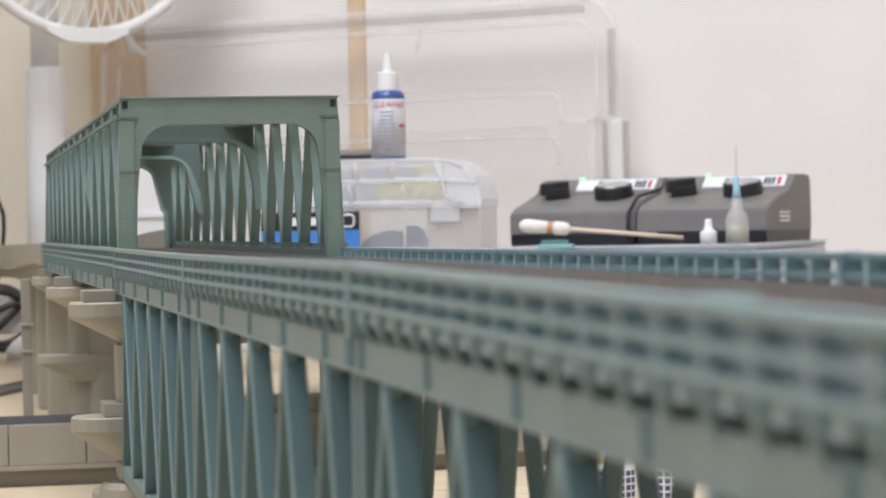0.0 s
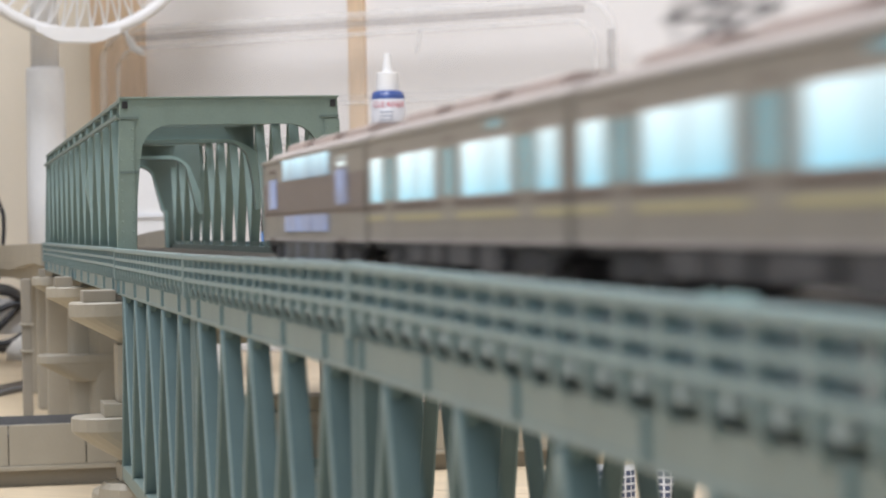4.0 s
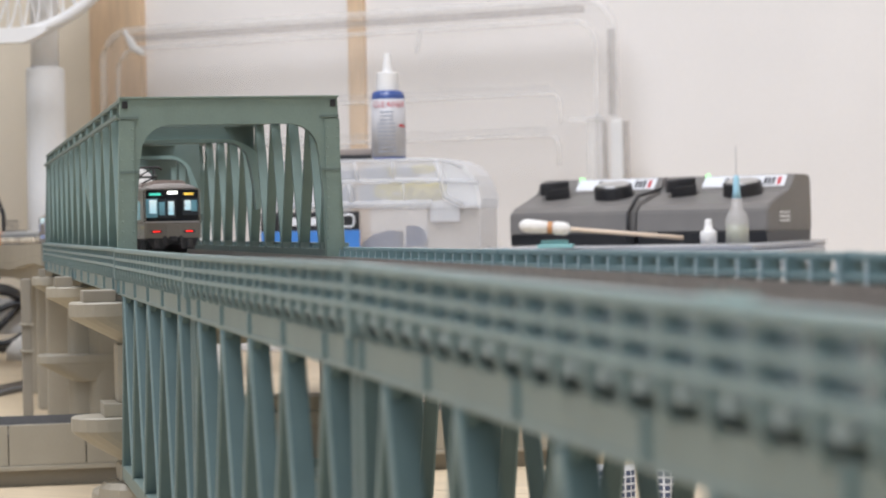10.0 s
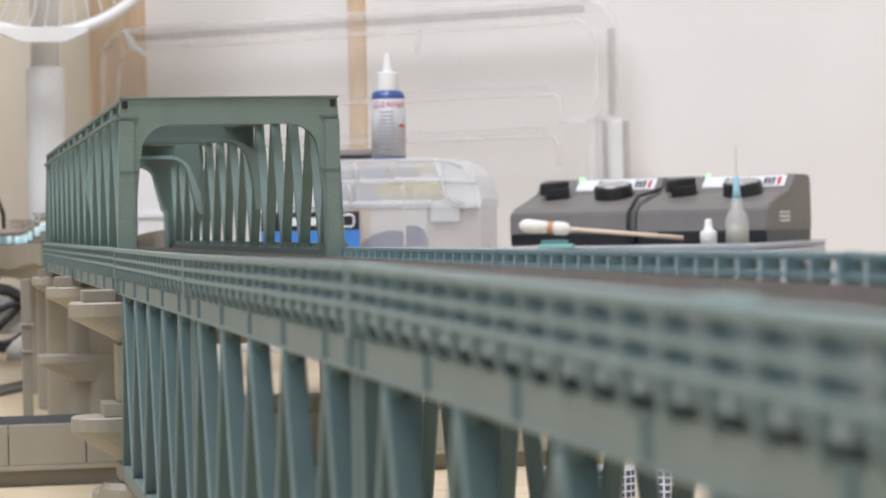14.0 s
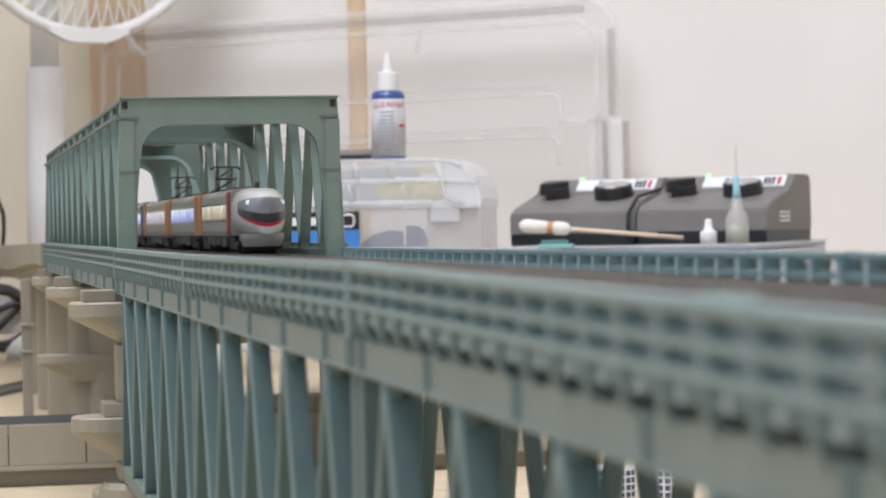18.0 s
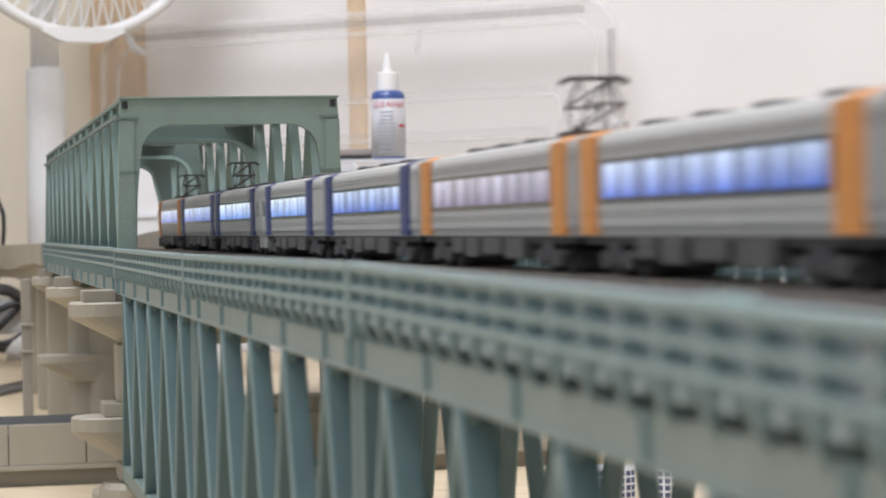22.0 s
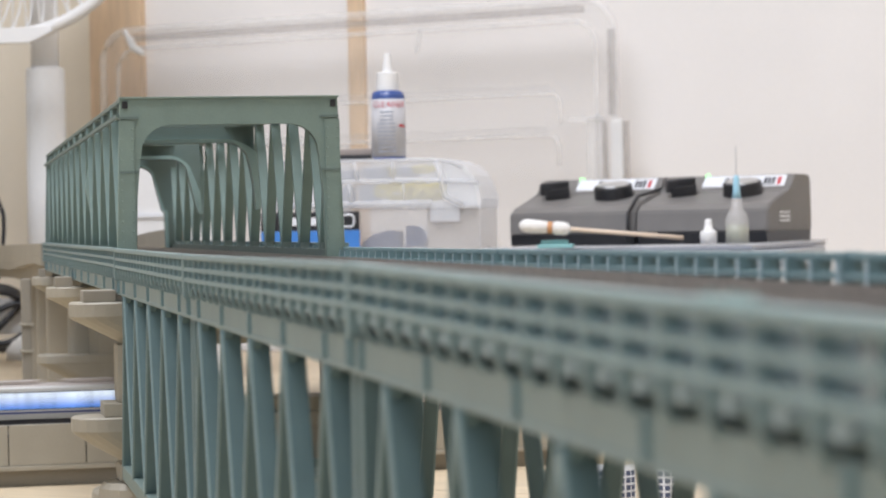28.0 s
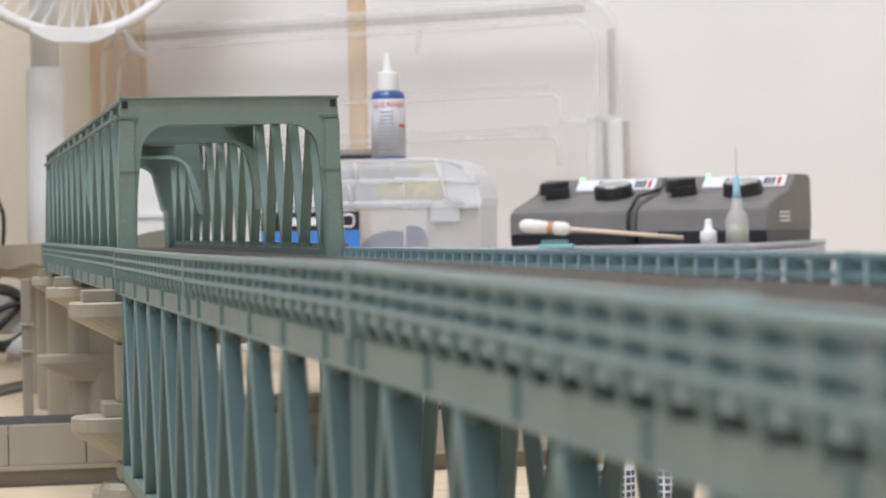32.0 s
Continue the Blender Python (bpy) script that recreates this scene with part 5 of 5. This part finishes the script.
        for xa, xb, za, zb in ((-3.4, -2.2, 3.0, 6.4), (2.2, 3.4, 3.0, 6.4), (-6.6, -5.0, 2.2, 5.2), (5.0, 6.6, 2.2, 5.2)):
            bm = B(); box(bm, xa, xb, y0 - 1.1, y0 + 0.4, za, zb, bev=0.25)
            part("jumper_box", bm, M_UNDERBOX, t)
        bm = B(); prism(bm, [(-8.6, 5.5), (8.6, 5.5), (8.2, 3.2), (6.4, 1.7), (3.0, 1.7), (2.2, 3.4), (-2.2, 3.4), (-3.0, 1.7), (-6.4, 1.7), (-8.2, 3.2)], y0 - 0.1, y0 + 2, "y")
        part("skirt", bm, M_UNDER, t)
        bm = B(); box(bm, -1.4, 1.4, y0 - 3.2, y0, 4.4, 6.2, bev=0.4)
        part("coupler", bm, M_UNDER, t)
    return t


P2, W2 = 142.0, 19.0
BODY2 = [(-0.96, 5.7), (0.96, 5.7), (1, 8), (1, 19), (0.965, 21.6), (0.9, 22.6), (-0.9, 22.6), (-0.965, 21.6), (-1, 19), (-1, 8)]
ROOF2 = [(-0.92, 22.4), (0.92, 22.4), (0.75, 23.3), (0.4, 23.8), (-0.4, 23.8), (-0.75, 23.3)]


def nose(parent, y0, length):
    """Blunt white nose at the -y end: shell, wrapped windscreen with lamps behind it, red stripe, skirt."""
    nu, nv, e = 36, 80, 0.66

    def ring(k):
        zt, zb = 18.3 + 5.4 * k ** 0.75, 6.3 - 0.7 * k ** 0.5
        return 9.5 * (0.58 * k ** 0.4 + 0.42 * k), (zt + zb) / 2, (zt - zb) / 2

    def along(k):
        return y0 + length * (1 - math.sqrt(max(0.0, 1 - k * k)))

    def skin(x, z):
        """How far back the skin lies at x, z."""
        a, b = 0.0, 1.0
        for i in range(26):
            k = (a + b) / 2
            wx, zc, hz = ring(k)
            if wx > 1e-6 and (abs(x) / wx) ** (2 / e) + (abs(z - zc) / hz) ** (2 / e) <= 1:
                b = k
            else:
                a = k
        return along(b)
    bm = B()
    rows = []
    for i in range(nu + 1):
        k = math.sin((i / nu) * math.pi / 2)
        wx, zc, hz = ring(max(k, 0.004))
        row = []
        for j in range(nv):
            c, s = math.cos(j / nv * math.tau), math.sin(j / nv * math.tau)
            row.append(bm.verts.new((wx * math.copysign(abs(c) ** e, c), along(k), zc + hz * math.copysign(abs(s) ** e, s))))
        rows.append(row)
    for a, b in zip(rows, rows[1:]):
        for j in range(nv):
            bm.faces.new((a[j], a[(j + 1) % nv], b[(j + 1) % nv], b[j]))
    bm.faces.new(rows[0])
    part("nose_shell", bm, M_NOSE, parent, smooth=True)

    def patch(name, material, xm, lo, hi, out, label="", round_ends=True):
        """A panel following the skin between two curves."""
        bm = B()
        nx, nz = 56, 10
        g = []
        for i in range(nx + 1):
            v = (2 * i / nx - 1) * 0.998
            x = xm * math.sin(v * math.pi / 2)
            a, b = lo(x), hi(x)
            mid, half = (a + b) / 2, (b - a) / 2 * (ends(v) if round_ends else 1.0)
            g.append([bm.verts.new((x * (1 + out / 9.0), skin(x, mid + half * (2 * q / nz - 1)) - out, mid + half * (2 * q / nz - 1))) for q in range(nz + 1)])
        for a, b in zip(g, g[1:]):
            for q in range(nz):
                bm.faces.new((a[q], a[q + 1], b[q + 1], b[q]))
        return part(name, bm, material, parent, label, smooth=True)

    def ends(v):
        return max(0.002, 1 - abs(v) ** 5) ** 0.5

    def under(x):
        """Lower edge of the windscreen, with its rounded ends."""
        v = math.asin(max(-1.0, min(1.0, x / 8.8))) / (math.pi / 2)
        return (low(x) + high(x)) / 2 - (high(x) - low(x)) / 2 * ends(v)

    def low(x):
        return 10.3 + 0.034 * x * x

    def high(x):
        return 20.0 - 0.012 * x * x
    patch("red_stripe", M_RED, 8.7, lambda x: under(x) - 1.35 + 0.012 * x * x, lambda x: under(x) + 0.3, 0.06, "red stripe under the windscreen", False)
    patch("windscreen_mask", M_MASK, 8.8, low, lambda x: high(x) - 0.3, 0.10)
    ws = patch("windscreen", M_CABVIEW, 8.6, lambda x: low(x) + 3.4 - 0.01 * x * x, lambda x: high(x) - 0.2, 0.14)
    for s in (-1, 1):
        bm = B()
        rod(bm, [(s * 6.2, skin(6.2, 18.0) - 0.3, 18.0), (s * 6.2, skin(6.2, 18.0) + 1.0, 18.0)], 0.9, 14)
        part("headlamp", bm, M_LAMP, ws, "pale round headlamp behind the windscreen")
    bm = B()
    rings = []
    for rx, ry, z in ((8.3, 16.4, 6.4), (8.2, 16.0, 4.6), (7.4, 14.4, 2.6), (6.8, 13.2, 1.6)):
        rings.append([bm.verts.new((rx * math.cos(radians(a)), y0 + 18 + ry * math.sin(radians(a)), z)) for a in range(180, 361, 10)])
    for r0, r1 in zip(rings, rings[1:]):
        for i in range(len(r0)):
            bm.faces.new((r0[i], r0[(i + 1) % len(r0)], r1[(i + 1) % len(r0)], r1[i]))
    bm.faces.new(rings[-1])
    bm.faces.new(rings[0][::-1])
    part("skirt", bm, M_EXPRESS, parent)
    bm = B(); box(bm, -0.7, 0.7, y0 + length - 6, y0 + length - 2.5, 23.2, 25.8, bev=0.3)
    part("roof_antenna", bm, M_UNDER, parent)


def express_car(front, back, lit, end, panto, vents, plain_a, plain_b):
    """Grey limited-express car, middle at the origin. front/back: band paints at -y and +y; end: '' or 'nose' or 'cab' at -y or 'nose_back'/'cab_back'."""
    t = thing("express_car", "silver-grey limited express car with coloured door bands and lit windows", "model train car", "cars of the express train")
    h = 69.6
    ya, yb = -h, h
    if end == "nose":
        ya = -h + 19
        nose(t, -h - 12, 31.2)
    if end == "nose_back":
        yb = h - 22
    bm = B(); shell(bm, ya, yb, W2, BODY2)
    part("body", bm, M_EXPRESS, t)
    bm = B(); shell(bm, ya + 0.3, yb - 0.3, W2, ROOF2)
    part("roof", bm, M_EXPRESS, t)
    if end == "nose_back":
        nose_back(t, h + 8, 30.2)
    for z in (7.4, 9.2, 9.9, 19.6, 20.5):
        for s in (-1, 1):
            bm = B(); box(bm, s * W2 / 2 - 0.15, s * W2 / 2 + 0.06, ya + 0.3, yb - 0.3, z, z + 0.3)
            part("side_rib", bm, M_EXPRESS, t)
    wa, wb = ya + plain_a + 12, yb - plain_b - 12
    for yc, paint in ((wa - 6.0, front), (wb + 6.0, back)):
        for s in (-1, 1):
            bm = B(); box(bm, s * W2 / 2 - 0.45, s * W2 / 2 + 0.22, yc - 5.0, yc + 5.0, 5.9, 22.3)
            band = part("door_band", bm, paint, t)
            bm = B(); box(bm, s * W2 / 2 + 0.1, s * W2 / 2 + 0.34, yc - 2.6, yc + 2.6, 6.4, 19.6, bev=0.1)
            leaf = part("door_leaf", bm, paint, band)
            bm = B(); box(bm, s * W2 / 2 + 0.2, s * W2 / 2 + 0.42, yc - 1.6, yc + 1.6, 12.4, 17.8, bev=0.08)
            part("door_window", bm, M_DOORGLASS, band)
        bm = B(); shell(bm, yc - 5.0, yc + 5.0, W2 * 1.012, [(x, z + 0.12) for x, z in ROOF2])
        part("roof_band", bm, paint, t)
    for s in (-1, 1):
        bm = B(); box(bm, s * W2 / 2 - 0.12, s * W2 / 2 + 0.12, wa, wb, 11.2, 18.4)
        part("window_band", bm, M_DARKW, t)
    n = 9
    step = (wb - wa - 2) / n
    panes(t, "window", W2 + 0.3, [(wa + 1 + k * step + 1.2, wa + 1 + (k + 1) * step - 1.2) for k in range(n)], 12.0, 17.6, lit)
    for y in vents:
        bm = B(); lathe(bm, [(5.0, 23.6), (5.2, 24.2), (4.2, 24.6), (0, 24.7)], (0, y, 0), 20)
        part("roof_fan", bm, M_UNDER, t)
    if panto:
        pantograph(t, panto, 24.8, 1.32)
    for y in (-48, 48):
        bogie(t, y, 1.2)
    for a, b in ((-32, -16), (-12, 4), (8, 20), (23, 33)):
        for s in (-1, 1):
            bm = B(); box(bm, s * 8.0 - 1.6, s * 8.0 + 1.6, a, b, 1.4 + 0.7 * ((a // 4) % 2), 5.3, bev=0.4)
            part("equipment_box", bm, M_UNDERBOX, t)
    bm = B(); box(bm, -8.6, 8.6, ya + 2, yb - 2, 4.4, 5.8)
    part("underframe", bm, M_UNDER, t)
    if end != "nose":
        bm = B(); box(bm, -5, 5, -h - 1.4, -h, 6.5, 20.5)
        part("gangway", bm, M_UNDER, t)
    if end != "nose_back":
        bm = B(); box(bm, -5, 5, h, h + 1.4, 6.5, 20.5)
        part("gangway", bm, M_UNDER, t)
    if end in ("cab", "cab_back"):
        y = -h if end == "cab" else h
        d = 1 if end == "cab" else -1
        bm = B(); prism(bm, [(y - 0.2 * d, 5.6), (y + 9 * d, 5.6), (y + 7 * d, 1.6), (y + 0.8 * d, 1.6)], -8.8, 8.8, "x")
        part("snow_plough", bm, M_EXPRESS, t)
        for s in (-1, 1):
            bm = B(); box(bm, s * W2 / 2 - 0.12, s * W2 / 2 + 0.14, *sorted((y + 5 * d, y + 9 * d)), 12.5, 17.5)
            part("cab_side_window", bm, M_DARKW, t)
    return t


def nose_back(parent, y1, length):
    """The same nose turned to the +y end."""
    before = set(parent.children)
    nose(parent, -y1, length)
    for o in parent.children:
        if o not in before:
            o.matrix_basis = pose(0, 0, 0, 0, 0, 180)


def lower_car(end, lit):
    """White car of the train on the lower line, running along x; front at +x."""
    t = thing("lower_train_car", "white and blue train car with lit windows on the lower line", "model train car", "cars of the lower train")
    h = 68.0
    a = -h
    if end:
        a = -h + 24
    bm = B(); shell(bm, a, h, W2, BODY2)
    part("body", bm, M_EXPRESS, t)
    bm = B(); shell(bm, a + 0.3, h - 0.3, W2, ROOF2)
    part("roof", bm, M_ROOF, t)
    if end:
        nose(t, -h - 2, 26.2)
    for s in (-1, 1):
        bm = B(); box(bm, s * W2 / 2 - 0.12, s * W2 / 2 + 0.12, a + 1, h - 1, 8.6, 9.6)
        part("blue_belt", bm, M_NAVY, t)
        bm = B(); box(bm, s * W2 / 2 - 0.12, s * W2 / 2 + 0.1, a + 6, h - 6, 10.6, 19.8)
        part("window_band", bm, M_DARKW, t)
    n = 5
    step = (h - a - 16) / n
    panes(t, "window", W2 + 0.3, [(a + 8 + k * step + 0.7, a + 8 + (k + 1) * step - 0.7) for k in range(n)], 11.0, 19.4, lit)
    for y in (-45, 45):
        bogie(t, y)
    bm = B(); box(bm, -8.4, 8.4, a + 3, h - 3, 2.2, 5.6)
    part("underframe", bm, M_UNDER, t)
    for y in (-20, 20):
        bm = B(); box(bm, -6, 6, y - 14, y + 14, 23.6, 25.4, bev=0.5)
        part("roof_unit", bm, M_ROOF, t)
    return t


# commuter train: seven cars in three sets, counted from the tail; +1 runs cab last, -1 cab first
HOME = mm(0, -1500, 0)
c_tail = commuter_car(True, 42, True)
c_plain = commuter_car(True, None)
c_roof = commuter_car(True, 42)
commuter = [(c_tail, 0), (c_plain, 180), (c_roof, 0), (copy_thing(c_plain, HOME), 180), (copy_thing(c_roof, HOME), 0),
            (commuter_car(False, None), 0), (commuter_car(True, None, False, True), 180)]

# express train: nose first, eight cars
express = [
    express_car(M_CRIMSON, M_ORANGE, M_AMBERW, "nose", 49, (-27, 26), 3, 3),
    express_car(M_ORANGE, M_ORANGE, M_BLUEW, "", 0, (-40, -12, 16, 44), 3, 3),
    express_car(M_ORANGE, M_ORANGE, M_MAUVEW, "", -50, (-16, 10, 36), 3, 3),
    express_car(M_NAVY, M_NAVY, M_BLUEW, "", 0, (-26, 4, 38), 8, 3),
    express_car(M_NAVY, M_NAVY, M_PALEBLUEW, "cab_back", 0, (-26, 2, 24), 20, 14),
    express_car(M_NAVY, M_NAVY, M_PALEBLUEW, "cab", 54, (-36, -10, 18), 14, 3),
    express_car(M_NAVY, M_NAVY, M_BLUEW, "", 0, (-26, 4, 34), 3, 3),
    express_car(M_ORANGE, M_ORANGE, M_BLUEW, "nose_back", -26, (10,), 3, 3),
]
l_end, l_mid = lower_car(True, M_PALEBLUEW), lower_car(False, M_CYAN)
lower = [l_end] + [l_mid] + [copy_thing(l_mid, HOME) for k in range(5)]


# ---------- the electric fan ----------
FAN_X, FAN_Y = 11.0, 1738.0
fan = thing("electric_fan", "white plastic pedestal fan standing behind the railway", "electric fan", m=mm(FAN_X, FAN_Y, 0))
bm = B(); lathe(bm, [(46, FLOOR_Z), (46, FLOOR_Z + 10), (40, FLOOR_Z + 18), (24, FLOOR_Z + 30)])
part("base", bm, M_WHITE, fan, smooth=True)
bm = B(); lathe(bm, [(21.5, FLOOR_Z + 30), (21, 60), (20, 176), (19, 180), (15, 181)])
part("sleeve", bm, M_WHITE, fan, smooth=True)
bm = B(); lathe(bm, [(14.5, 180), (14.5, 300)])
part("pole", bm, M_WHITE, fan, smooth=True)
RG, FZ = 140.0, 348.0
bm = B()
pts = [(RG * math.cos(a), -100, FZ + RG * math.sin(a)) for a in [k * math.tau / 64 for k in range(64)]]
rod(bm, pts, 6.5, 8, True)
head = part("guard_ring", bm, M_WHITE, fan, smooth=True)
bm = B(); prism(bm, [(-44, FZ - RG + 1), (-26, FZ - RG - 7), (-18, FZ - RG - 9), (18, FZ - RG - 9), (26, FZ - RG - 7), (44, FZ - RG + 1), (44, FZ - RG + 6), (-44, FZ - RG + 6)], -108, -92, "y")
part("clip", bm, M_WHITE, head)
for dy in (-32, 30):
    bm = B()
    rod(bm, [(q * math.cos(0.25 * (1 - q / RG)), -100 + dy * (1 - (q / RG) ** 2), q * math.sin(0.25 * (1 - q / RG))) for q in (140, 120, 90, 55, 28)], 1.1, 5)
    me = mesh_of("guard_wire", bm, M_WHITE)
    for k in range(56):
        share("guard_wire", me, head, mm(0, 0, FZ, 0, 360 * k / 56, 0))
for k in range(3):
    bm = B()
    a0 = k * math.tau / 3
    rows = []
    for q in (20, 50, 80, 104):
        rows.append([bm.verts.new((q * math.cos(a0 + d), -100 + 22 * d - 4, FZ + q * math.sin(a0 + d))) for d in (-0.5, -0.2, 0.15, 0.45)])
    for r0, r1 in zip(rows, rows[1:]):
        for i in range(3):
            bm.faces.new((r0[i], r0[i + 1], r1[i + 1], r1[i]))
    bmesh.ops.solidify(bm, geom=bm.faces[:], thickness=1.6)
    part("blade", bm, M_WHITE, head, smooth=True)
bm = B(); rod(bm, [(0, -70, FZ), (0, -40, FZ), (0, 60, FZ), (0, 80, FZ)], [28, 36, 32, 16], 24)
part("motor_housing", bm, M_WHITE, head, smooth=True)
bm = B(); rod(bm, [(0, 0, FZ - 60), (0, 0, FZ - 40)], 20, 16)
part("neck", bm, M_WHITE, head, smooth=True)


# how far the tail of the commuter train and the tip of the express have come, by time
TAIL = ((0, -2100), (3, -1463), (7, -609), (8, -397.3), (9, -187), (10, 17), (11, 216), (12, 414), (20, 1990), (22, 2350), (24, 2560), (26, 2630), (32, 2630))
TIP = ((0, 3280), (14, 758), (14.5, 674), (16.5, 336), (18, 61), (19, -129), (20, -322), (21, -518), (22, -715), (23, -911), (24, -1106), (25, -1298), (25.5, -1393),
       (27, -1671), (28, -1838), (29, -1955), (30, -2016), (31, -2032), (32, -2032))


def gone(table, t):
    return float(np.interp(t, [q[0] for q in table], [q[1] for q in table]))


def motions():
    times = [k * 0.4 for k in range(81)]
    for k, (car, turn) in enumerate(commuter):  # k counts from the tail
        rows = []
        for t in times:
            tail = gone(TAIL, t)
            x, y, h = way(tail + P1 * (k + 0.5), -TRACK / 2)
            rows.append((t, mm(x, y, fall(tail + P1 * (k + 0.5)), 0, 0, h + turn)))
        walk(car, rows)
    for k, car in enumerate(express):           # k counts from the nose
        rows = []
        for t in times:
            tip = gone(TIP, t)
            x, y, h = way(tip + P2 * (k + 0.5), TRACK / 2)
            rows.append((t, mm(x, y, fall(tip + P2 * (k + 0.5)), 0, 0, h)))
        walk(car, rows)
    for k, car in enumerate(lower):
        rows = []
        for t in times:
            tip = -57.0 + 275.0 * (max(t, 25.6) - 27.7) if t > 25.6 else -57.0 - 275 * 2.1
            rows.append((t, mm(tip - 139.0 * (k + 0.5), LOW_Y, LOW_Z - 3.6, 0, 0, 90)))
        walk(car, rows)
    swing = [(0, 21.7), (1.5, 22), (3, 20), (4.2, 15), (5.5, 7.5), (7.5, -7.7), (9, -19), (10.3, -24), (12, -20.5), (13, -13), (14.5, 2), (17, 18.8),
             (19, 24), (20.5, 23), (22, 18.8), (25, -3.6), (26.5, -14), (28, -21), (29, -22), (30, -14), (32, 13)]
    walk(head, [(t, mm(0, 0, 0, 0, 0, a)) for t, a in swing])


motions()
